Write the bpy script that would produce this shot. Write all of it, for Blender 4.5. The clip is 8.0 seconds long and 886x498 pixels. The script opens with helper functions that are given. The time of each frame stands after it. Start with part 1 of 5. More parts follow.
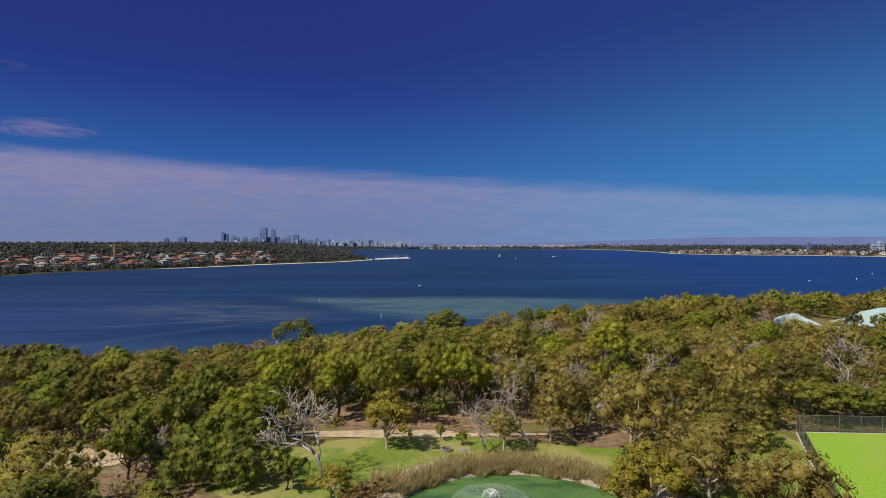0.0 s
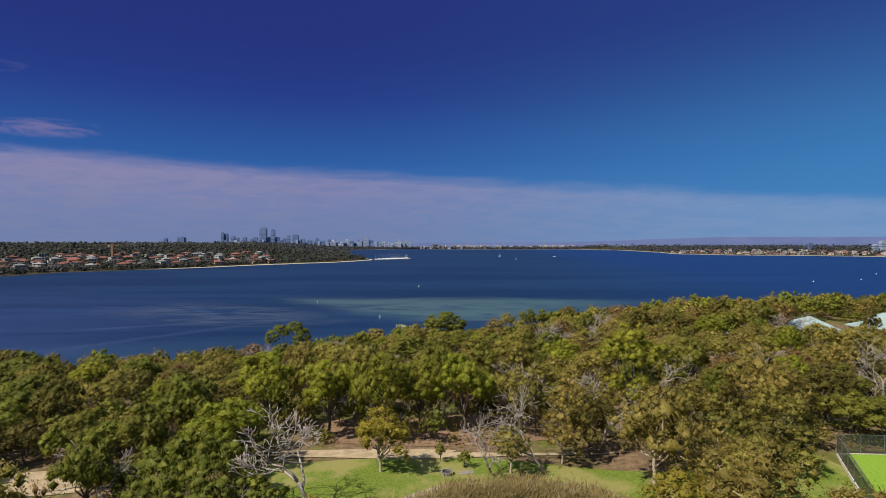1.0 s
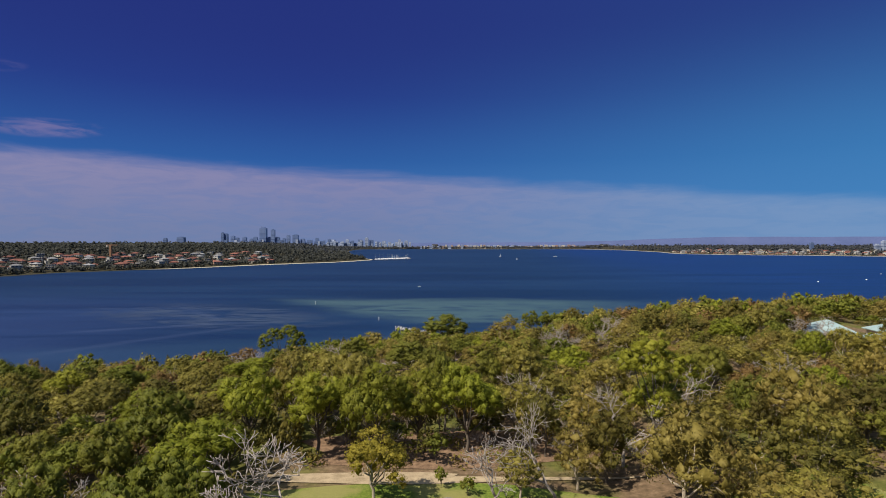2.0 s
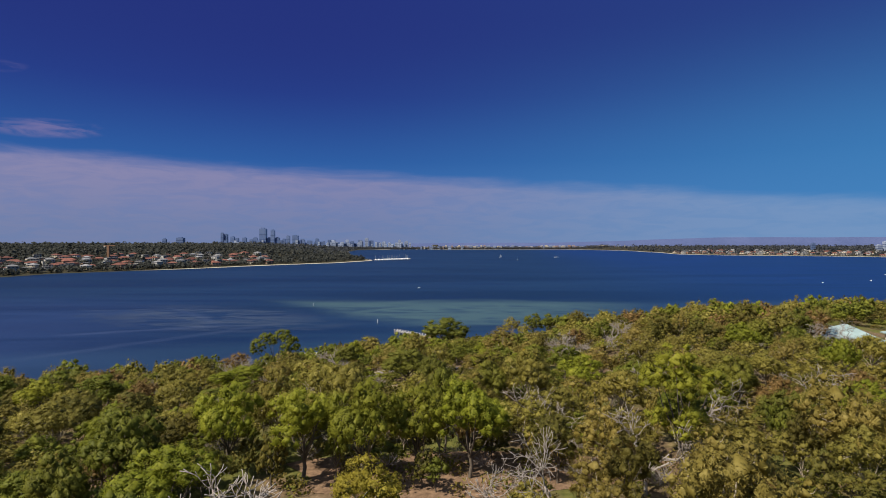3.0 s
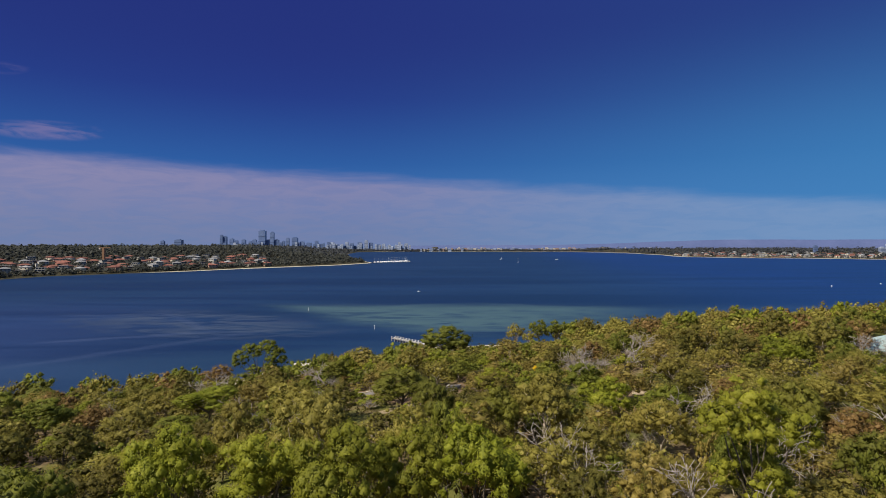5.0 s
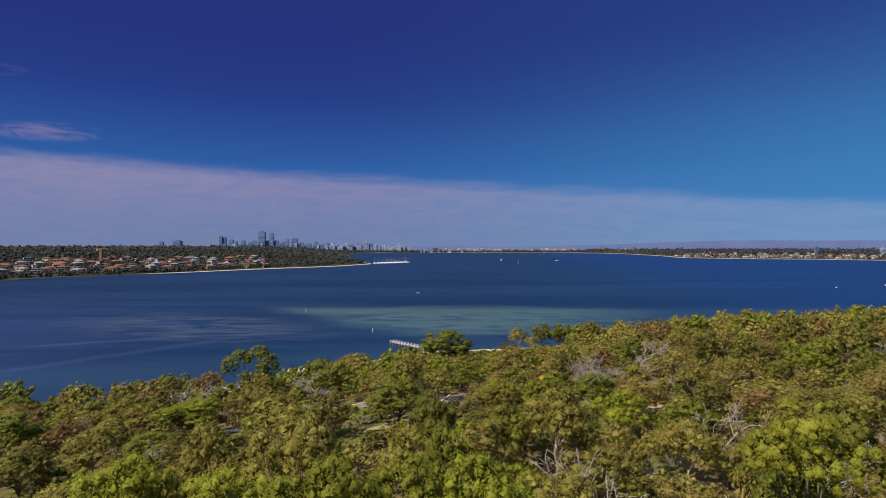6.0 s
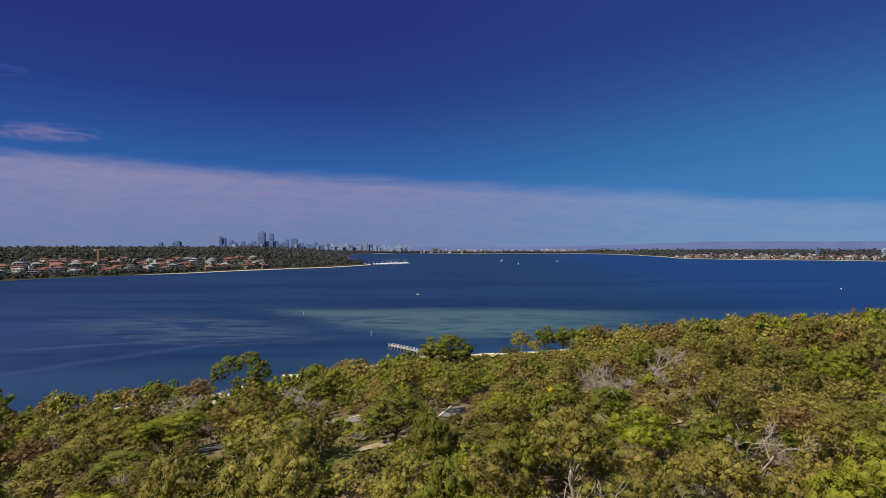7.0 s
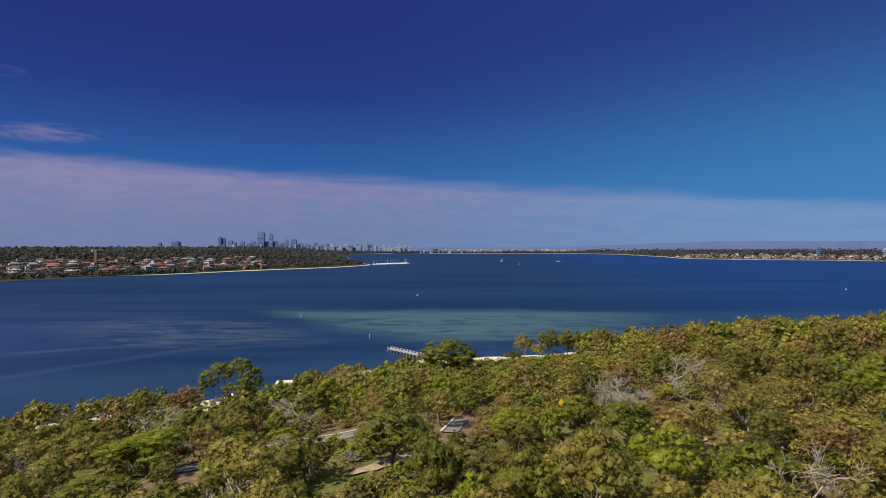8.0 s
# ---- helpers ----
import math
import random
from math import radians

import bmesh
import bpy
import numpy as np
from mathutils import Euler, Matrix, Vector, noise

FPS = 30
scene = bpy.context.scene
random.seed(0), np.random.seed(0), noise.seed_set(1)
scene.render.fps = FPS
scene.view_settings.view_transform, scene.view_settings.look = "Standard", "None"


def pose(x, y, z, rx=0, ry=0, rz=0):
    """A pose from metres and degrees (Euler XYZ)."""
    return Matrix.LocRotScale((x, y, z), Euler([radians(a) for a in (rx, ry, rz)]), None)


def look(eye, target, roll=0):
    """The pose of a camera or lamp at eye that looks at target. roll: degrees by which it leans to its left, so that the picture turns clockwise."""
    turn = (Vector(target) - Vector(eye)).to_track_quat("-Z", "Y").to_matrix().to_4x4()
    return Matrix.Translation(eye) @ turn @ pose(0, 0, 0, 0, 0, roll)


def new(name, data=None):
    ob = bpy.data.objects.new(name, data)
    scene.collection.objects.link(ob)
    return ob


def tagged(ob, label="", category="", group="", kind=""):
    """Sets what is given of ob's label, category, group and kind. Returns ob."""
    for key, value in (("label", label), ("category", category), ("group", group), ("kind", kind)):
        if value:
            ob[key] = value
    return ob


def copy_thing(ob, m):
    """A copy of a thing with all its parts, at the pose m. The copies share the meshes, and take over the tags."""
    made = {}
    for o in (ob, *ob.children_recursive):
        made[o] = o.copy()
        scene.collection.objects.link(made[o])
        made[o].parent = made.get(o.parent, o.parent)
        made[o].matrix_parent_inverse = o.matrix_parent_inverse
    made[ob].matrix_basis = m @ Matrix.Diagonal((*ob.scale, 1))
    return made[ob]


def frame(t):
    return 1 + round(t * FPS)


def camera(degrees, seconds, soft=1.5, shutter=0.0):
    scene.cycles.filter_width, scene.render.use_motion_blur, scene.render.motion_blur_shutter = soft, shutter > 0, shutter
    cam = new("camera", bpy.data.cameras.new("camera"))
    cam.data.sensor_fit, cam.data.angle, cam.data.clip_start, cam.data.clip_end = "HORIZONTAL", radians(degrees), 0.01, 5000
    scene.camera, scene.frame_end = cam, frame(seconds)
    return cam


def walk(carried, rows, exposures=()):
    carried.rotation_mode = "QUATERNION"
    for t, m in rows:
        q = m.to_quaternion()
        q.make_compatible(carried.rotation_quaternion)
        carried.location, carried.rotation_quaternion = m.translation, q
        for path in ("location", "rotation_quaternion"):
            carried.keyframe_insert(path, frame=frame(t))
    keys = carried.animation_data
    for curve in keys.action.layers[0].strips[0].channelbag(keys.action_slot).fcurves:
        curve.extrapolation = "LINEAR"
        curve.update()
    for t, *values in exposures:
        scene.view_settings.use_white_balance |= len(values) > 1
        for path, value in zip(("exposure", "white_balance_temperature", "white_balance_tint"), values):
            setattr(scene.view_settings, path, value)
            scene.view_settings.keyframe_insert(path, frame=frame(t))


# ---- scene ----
cam = camera(75.8, 8.0, soft=0.95)
METRES, EYE, TILT, LEAN, TURN = 65.0, 49.5, -0.63, 0.0, 0.0
ROWS = [
    (0.0, 0.0, 0.0, 0.0, 0.0, 0.0, -0.0),
    (0.5, 0.0004, 0.0633, 0.0008, -0.0, 0.02, 0.01),
    (1.0, -0.0001, 0.1266, 0.0009, 0.01, 0.01, 0.0),
    (1.5, -0.0006, 0.1896, 0.0016, 0.03, -0.01, 0.01),
    (3.0, -0.0013, 0.3783, 0.0062, 0.05, 0.04, 0.02),
    (3.5, -0.0016, 0.4409, 0.0067, 0.05, 0.09, 0.01),
    (4.0, -0.002, 0.5032, 0.0074, 0.04, 0.15, 0.01),
    (4.5, -0.0023, 0.5648, 0.0086, 0.05, 0.21, -0.0),
    (6.0, -0.0038, 0.752, 0.0117, 0.03, 0.36, 0.01),
    (6.5, -0.0045, 0.8138, 0.0131, 0.03, 0.4, 0.01),
    (7.0, -0.006, 0.8748, 0.0145, 0.03, 0.43, 0.0),
    (7.5, -0.009, 0.9376, 0.0159, 0.02, 0.44, 0.03),
    (8.0, -0.0116, 0.9996, 0.0179, 0.01, 0.44, 0.03),
]
walk(cam, [(t, pose(0, 0, EYE, TILT, LEAN, TURN) @ pose(METRES * x, METRES * y, METRES * z, 90 + pitch, roll, yaw)) for t, x, y, z, yaw, pitch, roll in ROWS],
     exposures=[(0.0, 0.58), (8.0, 0.58)])

# ---- world and sun ----
SUN_FROM = Vector((-0.78, -0.52, 1.12)).normalized()      # towards the sun: high, off to the west
sun_data = bpy.data.lights.new("sun", "SUN")
sun_data.energy, sun_data.angle, sun_data.color = 4.5, radians(0.55), (1.0, 0.93, 0.80)
sun = new("sun", sun_data)
sun.matrix_basis = look((0, 0, 200), Vector((0, 0, 200)) - SUN_FROM)


class Nodes:
    """Short hand for building a node tree."""

    def __init__(self, tree):
        self.tree = tree
        tree.nodes.clear()

    def add(self, kind, inputs=None, **settings):
        n = self.tree.nodes.new(kind)
        for key, value in settings.items():
            setattr(n, key, value)
        for key, value in (inputs or {}).items():
            if isinstance(value, bpy.types.NodeSocket):
                self.tree.links.new(value, n.inputs[key])
            else:
                n.inputs[key].default_value = value
        return n

    def math(self, op, a, b=0.0, clamp=False):
        return self.add("ShaderNodeMath", {0: a, 1: b}, operation=op, use_clamp=clamp).outputs[0]

    def smooth(self, value, lo, hi, a=0.0, b=1.0):
        return self.add("ShaderNodeMapRange", {0: value, 1: lo, 2: hi, 3: a, 4: b}, interpolation_type="SMOOTHSTEP").outputs[0]

    def mix(self, fac, a, b, blend="MIX"):
        n = self.add("ShaderNodeMix", data_type="RGBA", blend_type=blend)
        for key, value in ((0, fac), (6, a), (7, b)):
            if isinstance(value, bpy.types.NodeSocket):
                self.tree.links.new(value, n.inputs[key])
            else:
                n.inputs[key].default_value = value if key == 0 else (*value, 1)[:4]
        return n.outputs[2]

    def noise(self, vector, scale, detail=3.0, rough=0.55, distort=0.0):
        return self.add("ShaderNodeTexNoise", {"Vector": vector, "Scale": scale, "Detail": detail, "Roughness": rough, "Distortion": distort}).outputs[0]

    def ramp(self, fac, stops, mode="LINEAR"):
        n = self.add("ShaderNodeValToRGB", {0: fac})
        n.color_ramp.interpolation = mode
        els = n.color_ramp.elements
        while len(els) < len(stops):
            els.new(0.5)
        for el, (at, col) in zip(els, stops):
            el.position, el.color = at, (*col, 1)
        return n.outputs[0]

    def stretch(self, vector, scale, turn=0.0):
        return self.add("ShaderNodeMapping", {"Vector": vector, "Scale": scale, "Rotation": (0, 0, turn)}).outputs[0]


world = bpy.data.worlds.new("sky")
scene.world = world
world.use_nodes = True
w = Nodes(world.node_tree)
way = w.add("ShaderNodeTexCoord").outputs["Generated"]
xyz = w.add("ShaderNodeSeparateXYZ", {0: way})
elev = w.math("ARCSINE", xyz.outputs[2])
azim = w.math("ARCTAN2", xyz.outputs[0], xyz.outputs[1])
nishita = w.add("ShaderNodeTexSky", sky_type="NISHITA", sun_disc=False, sun_elevation=math.asin(SUN_FROM.z),
                sun_rotation=math.atan2(SUN_FROM.x, SUN_FROM.y), air_density=1.0, dust_density=0.6, ozone_density=2.0)
natural = w.add("ShaderNodeMix", {0: 1.0, 6: nishita.outputs[0], 7: (0.28, 0.25, 0.20, 1)}, data_type="RGBA", blend_type="MULTIPLY").outputs[2]
deep = w.ramp(w.math("MULTIPLY", elev, 1.0), [(0.0, (0.085, 0.20, 0.43)), (0.06, (0.06, 0.18, 0.46)), (0.14, (0.028, 0.11, 0.36)),
                                              (0.25, (0.021, 0.058, 0.275)), (0.40, (0.018, 0.034, 0.200)), (0.9, (0.020, 0.030, 0.16))])
# the sky is paler and greener towards the east
deep = w.mix(w.smooth(azim, -0.30, 0.95, 0.0, 0.68), deep, (0.058, 0.250, 0.53))
deep = w.mix(w.smooth(elev, 0.11, 0.38, 0.0, 0.84), deep, (0.019, 0.034, 0.200))
blue = w.mix(w.smooth(elev, 0.46, 0.85), deep, natural)
flat = w.add("ShaderNodeCombineXYZ", {0: azim, 1: elev, 2: 0.0}).outputs[0]
streak = w.noise(w.stretch(flat, (3.0, 26.0, 1.0), 0.05), 1.6, 5.0, 0.6, 0.4)
fluff = w.noise(w.stretch(flat, (7.0, 34.0, 1.0), 0.03), 2.2, 4.0, 0.6, 0.6)
lip = w.math("SUBTRACT", w.math("SUBTRACT", 0.115, w.math("MULTIPLY", azim, 0.053)), w.math("MULTIPLY", w.math("MULTIPLY", azim, azim), 0.03))
edge = w.math("SUBTRACT", w.math("MAXIMUM", lip, 0.02), elev)
edge = w.math("ADD", edge, w.math("MULTIPLY", w.math("SUBTRACT", streak, 0.5), 0.035))
veil = w.math("MULTIPLY", w.smooth(edge, -0.008, 0.022), w.smooth(azim, -1.0, 1.1, 0.97, 0.66))
veil = w.math("MULTIPLY", veil, w.smooth(fluff, 0.34, 0.62, 0.80, 1.0))
cloud = w.mix(w.smooth(elev, 0.0, 0.15), (0.180, 0.220, 0.39), (0.275, 0.255, 0.43))
cloud = w.mix(w.smooth(azim, -0.25, 0.75), cloud, (0.215, 0.330, 0.54))
sky = w.mix(veil, blue, cloud)


def wisp(a, e, half_a, half_e, amount, base):
    """A small torn cloud at an azimuth and elevation."""
    da = w.math("DIVIDE", w.math("SUBTRACT", azim, a), half_a)
    de = w.math("DIVIDE", w.math("SUBTRACT", w.math("ADD", elev, w.math("MULTIPLY", da, -0.004)), e), half_e)
    r = w.math("ADD", w.math("MULTIPLY", da, da), w.math("MULTIPLY", de, de))
    f = w.math("MULTIPLY", w.smooth(r, 1.0, 0.0), w.smooth(fluff, 0.36, 0.62))
    return w.mix(w.math("MULTIPLY", f, amount), base, (0.25, 0.205, 0.39))


sky = wisp(-0.608, 0.164, 0.085, 0.016, 0.55, sky)
sky = wisp(-0.655, 0.242, 0.03, 0.010, 0.16, sky)
back = w.add("ShaderNodeBackground", {0: sky, 1: 0.668})
w.tree.links.new(back.outputs[0], w.add("ShaderNodeOutputWorld").inputs[0])


# ---- materials ----
def material(name):
    m = bpy.data.materials.new(name)
    m.use_nodes = True
    return m, Nodes(m.node_tree)


def finish(m, n, colour, rough=0.8, metal=0.0, spec=0.3, bump=None, strength=0.3, distance=0.05, through_light=0.0):
    b = n.add("ShaderNodeBsdfPrincipled", {"Roughness": rough, "Metallic": metal, "Specular IOR Level": spec})
    if isinstance(colour, bpy.types.NodeSocket):
        n.tree.links.new(colour, b.inputs["Base Color"])
    else:
        b.inputs["Base Color"].default_value = (*colour, 1)
    if bump is not None:
        bp = n.add("ShaderNodeBump", {"Height": bump, "Strength": strength, "Distance": distance})
        n.tree.links.new(bp.outputs[0], b.inputs["Normal"])
    out = b.outputs[0]
    if through_light:
        t = n.add("ShaderNodeBsdfTranslucent")
        if isinstance(colour, bpy.types.NodeSocket):
            n.tree.links.new(colour, t.inputs[0])
        else:
            t.inputs[0].default_value = (*colour, 1)
        out = n.add("ShaderNodeMixShader", {0: through_light, 1: out, 2: t.outputs[0]}).outputs[0]
    n.tree.links.new(out, n.add("ShaderNodeOutputMaterial").inputs[0])
    return m


def place(n):
    return n.add("ShaderNodeNewGeometry").outputs["Position"]


def leaves(name, dark, mid, light, odd, patches=0.55):
    """Foliage: each leaf spray differs a little, each tree more."""
    m, n = material(name)
    island = n.add("ShaderNodeNewGeometry").outputs["Random Per Island"]
    tree = n.add("ShaderNodeObjectInfo").outputs["Random"]
    patch_noise = n.noise(place(n), patches, 2.0)
    mixed = n.math("ADD", n.math("MULTIPLY", island, 0.24), n.math("MULTIPLY", patch_noise, 0.84))
    c = n.ramp(mixed, [(0.12, dark), (0.52, mid), (0.92, light)])
    c = n.mix(n.smooth(tree, 0.25, 1.0, 0.0, 0.55), c, odd)
    c = n.mix(n.smooth(island, 0.72, 0.95, 0.0, 0.26), c, light)
    shade = n.smooth(n.math("FRACT", n.math("MULTIPLY", tree, 7.31)), 0.0, 1.0, 0.0, 0.38)
    c = n.mix(shade, c, dark)
    fine = n.noise(place(n), 5.5, 3.0, 0.7)
    c = n.mix(n.smooth(fine, 0.30, 0.62, 0.16, 0.0), c, dark)
    return finish(m, n, c, 0.6, 0.0, 0.2, through_light=0.50)


LEAF_GREEN = leaves("gum_leaves", (0.061, 0.074, 0.013), (0.171, 0.188, 0.022), (0.340, 0.332, 0.050), (0.199, 0.171, 0.031))
LEAF_OLIVE = leaves("banksia_leaves", (0.124, 0.096, 0.025), (0.285, 0.217, 0.046), (0.569, 0.451, 0.149), (0.249, 0.205, 0.046))
LEAF_KHAKI = leaves("khaki_leaves", (0.117, 0.102, 0.023), (0.269, 0.233, 0.041), (0.548, 0.466, 0.127), (0.259, 0.204, 0.041))
LEAF_DARK = leaves("dark_leaves", (0.059, 0.059, 0.015), (0.146, 0.131, 0.024), (0.292, 0.242, 0.050), (0.162, 0.116, 0.026))
# far foliage greyed, the farthest also blued: haze put into the leaf colour
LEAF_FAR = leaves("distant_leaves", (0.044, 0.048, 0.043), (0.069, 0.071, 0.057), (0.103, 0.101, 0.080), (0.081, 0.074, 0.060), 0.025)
LEAF_REMOTE = leaves("remote_hazed_leaves", (0.054, 0.060, 0.065), (0.078, 0.082, 0.088), (0.108, 0.108, 0.111), (0.090, 0.085, 0.091), 0.012)
LEAF_FRESH = leaves("fresh_leaves", (0.105, 0.121, 0.013), (0.247, 0.267, 0.022), (0.441, 0.427, 0.050), (0.263, 0.228, 0.029))
LEAF_GOLD = leaves("golden_leaves", (0.150, 0.120, 0.016), (0.310, 0.255, 0.030), (0.480, 0.410, 0.070), (0.280, 0.215, 0.035))
LEAF_RUST = leaves("rust_leaves", (0.121, 0.074, 0.029), (0.248, 0.153, 0.048), (0.474, 0.307, 0.132), (0.226, 0.153, 0.045))
REED_MAT = leaves("reed_blades", (0.22, 0.17, 0.07), (0.42, 0.33, 0.15), (0.60, 0.49, 0.27), (0.33, 0.30, 0.11))


def bark_material(name, a, b):
    m, n = material(name)
    p = place(n)
    c = n.mix(n.noise(n.stretch(p, (6, 6, 1.2)), 1.5, 4.0), a, b)
    return finish(m, n, c, 0.85, bump=n.noise(p, 9.0), strength=0.4)


BARK = bark_material("grey_bark", (0.055, 0.042, 0.03), (0.17, 0.14, 0.11))
BARK_PALE = bark_material("pale_bark", (0.22, 0.17, 0.12), (0.42, 0.36, 0.28))
BARK_DEAD = bark_material("bleached_dead_wood", (0.18, 0.145, 0.125), (0.40, 0.35, 0.31))


def ground_material():
    m, n = material("bushland_soil")
    p = place(n)
    big, small = n.noise(p, 0.06, 4.0), n.noise(p, 0.9, 5.0, 0.65)
    litter = n.ramp(small, [(0.25, (0.055, 0.040, 0.022)), (0.55, (0.15, 0.10, 0.06)), (0.8, (0.27, 0.19, 0.12))])
    grass = n.ramp(small, [(0.25, (0.045, 0.055, 0.012)), (0.75, (0.14, 0.13, 0.035))])
    c = n.mix(n.smooth(big, 0.42, 0.6), litter, grass)
    z = n.add("ShaderNodeSeparateXYZ", {0: p}).outputs[2]
    sand = n.ramp(small, [(0.2, (0.42, 0.35, 0.24)), (0.8, (0.62, 0.55, 0.42))])
    x, y, _ = n.add("ShaderNodeSeparateXYZ", {0: p}).outputs
    away = n.smooth(y, 560.0, 660.0)
    wooded = n.ramp(small, [(0.25, (0.024, 0.022, 0.013)), (0.75, (0.055, 0.046, 0.027))])
    c = n.mix(away, c, wooded)
    beach = n.math("MULTIPLY", n.smooth(z, 2.6, 1.4), n.math("SUBTRACT", 1.0, away))
    far_beach = n.math("MULTIPLY", n.math("MULTIPLY", n.smooth(z, 0.9, 0.4), away), n.smooth(x, -570.0, -480.0))
    c = n.mix(n.math("MAXIMUM", beach, far_beach), c, sand)
    return finish(m, n, c, 0.95, spec=0.1, bump=small, strength=0.5, distance=0.2)


def lawn_material(name, dark, light, dry, dry_from):
    m, n = material(name)
    p = place(n)
    fine, wide = n.noise(p, 3.0, 4.0, 0.7), n.noise(p, 0.16, 3.0)
    c = n.mix(n.smooth(fine, 0.3, 0.7), dark, light)
    c = n.mix(n.smooth(wide, dry_from, dry_from + 0.18, 0.0, 0.75), c, dry)
    return finish(m, n, c, 0.9, spec=0.12, bump=n.noise(p, 14.0), strength=0.5, distance=0.04)


def plain_material(name, a, b, scale=1.0, rough=0.8, metal=0.0, spec=0.3, per_object=0.0):
    m, n = material(name)
    p = place(n)
    f = n.math("ADD", n.math("MULTIPLY", n.noise(p, scale, 4.0, 0.6), 0.7), n.math("MULTIPLY", n.noise(p, scale * 7, 2.0), 0.3))
    c = n.mix(n.smooth(f, 0.3, 0.7), a, b)
    if per_object:
        r = n.add("ShaderNodeObjectInfo").outputs["Random"]
        c = n.mix(n.smooth(r, 0.0, 1.0, 0.0, per_object), c, (a[0] * 0.5, a[1] * 0.5, a[2] * 0.5))
    return finish(m, n, c, rough, metal, spec, bump=f, strength=0.15)


GROUND_MAT = ground_material()
LAWN_MAT = lawn_material("park_lawn", (0.065, 0.100, 0.013), (0.145, 0.180, 0.028), (0.22, 0.19, 0.07), 0.43)
COURT_MAT = lawn_material("mown_turf", (0.120, 0.215, 0.018), (0.190, 0.285, 0.032), (0.175, 0.245, 0.036), 0.45)
SAND_MAT = plain_material("pale_sandy_path", (0.22, 0.165, 0.10), (0.37, 0.285, 0.18), 0.8, 0.95)
DIRT_MAT = plain_material("leaf_litter", (0.10, 0.06, 0.035), (0.24, 0.15, 0.09), 1.2, 0.95)
ROAD_MAT = plain_material("worn_asphalt", (0.13, 0.11, 0.10), (0.21, 0.185, 0.165), 0.5, 0.9)
KERB_MAT = plain_material("concrete_kerb", (0.38, 0.34, 0.29), (0.52, 0.48, 0.42), 1.0, 0.9)
WHITE_MAT = plain_material("white_paint", (0.72, 0.71, 0.68), (0.82, 0.81, 0.79), 0.6, 0.5)
TEAL_ROOF = plain_material("pale_teal_roof_sheet", (0.21, 0.29, 0.285), (0.29, 0.36, 0.355), 0.3, 0.45)
CREAM_MAT = plain_material("cream_render", (0.52, 0.45, 0.34), (0.66, 0.58, 0.46), 0.3, 0.85, per_object=0.3)
BRICK_MAT = plain_material("warm_brick_render", (0.30, 0.19, 0.13), (0.42, 0.28, 0.20), 0.4, 0.9, per_object=0.4)
TILE_RED = plain_material("terracotta_roof", (0.165, 0.060, 0.044), (0.250, 0.098, 0.068), 0.6, 0.85, per_object=0.8)
TILE_GREY = plain_material("grey_roof", (0.16, 0.16, 0.17), (0.30, 0.29, 0.29), 0.6, 0.8, per_object=0.5)
PALE_WALL = plain_material("weathered_pale_render", (0.36, 0.34, 0.31), (0.50, 0.48, 0.44), 0.4, 0.85, per_object=0.7)
WINDOW_MAT = plain_material("dark_window_glass", (0.02, 0.03, 0.045), (0.05, 0.06, 0.08), 0.2, 0.15, spec=0.5)
STEEL_MAT = plain_material("galvanised_steel", (0.10, 0.11, 0.10), (0.20, 0.21, 0.20), 2.0, 0.5, 0.5)
TIMBER_MAT = plain_material("weathered_timber", (0.22, 0.20, 0.18), (0.42, 0.39, 0.35), 1.5, 0.9)
STONE_MAT = plain_material("limestone", (0.40, 0.35, 0.27), (0.58, 0.52, 0.42), 0.7, 0.9)
GRAVEL_MAT = plain_material("bank_gravel", (0.13, 0.105, 0.075), (0.30, 0.25, 0.19), 2.2, 0.95)
ROCK_MAT = plain_material("grey_rock", (0.11, 0.10, 0.09), (0.24, 0.22, 0.20), 2.0, 0.95)
# blue glass, its colour lifted paler and bluer to include distance haze
TOWER_BLUE = plain_material("hazed_blue_curtain_wall", (0.10, 0.145, 0.27), (0.14, 0.19, 0.33), 0.02, 0.35, spec=0.3, per_object=0.4)
BAND_MAT = plain_material("tinted_glass_band", (0.06, 0.09, 0.17), (0.08, 0.11, 0.20), 0.02, 0.3)
TOWER_PALE = plain_material("pale_tower_cladding", (0.26, 0.31, 0.42), (0.38, 0.42, 0.52), 0.02, 0.6, per_object=0.5)
# the hills' blue is distance haze painted as base colour
HILL_MAT = plain_material("far_hazed_hills", (0.070, 0.092, 0.190), (0.084, 0.106, 0.212), 0.004, 1.0, spec=0.0)
YELLOW_MAT = plain_material("yellow_sign_paint", (0.65, 0.38, 0.01), (0.75, 0.45, 0.02), 2.0, 0.5)
BLUE_CLOTH = plain_material("blue_shade_cloth", (0.02, 0.05, 0.20), (0.035, 0.075, 0.26), 1.0, 0.8)
CAR_WHITE = plain_material("white_car_paint", (0.70, 0.70, 0.70), (0.78, 0.78, 0.78), 1.0, 0.25, spec=0.5)
CAR_GREY = plain_material("grey_car_paint", (0.12, 0.14, 0.17), (0.17, 0.19, 0.22), 1.0, 0.25, spec=0.5)
RUBBER = plain_material("rubber", (0.02, 0.02, 0.02), (0.04, 0.04, 0.04), 3.0, 0.9)


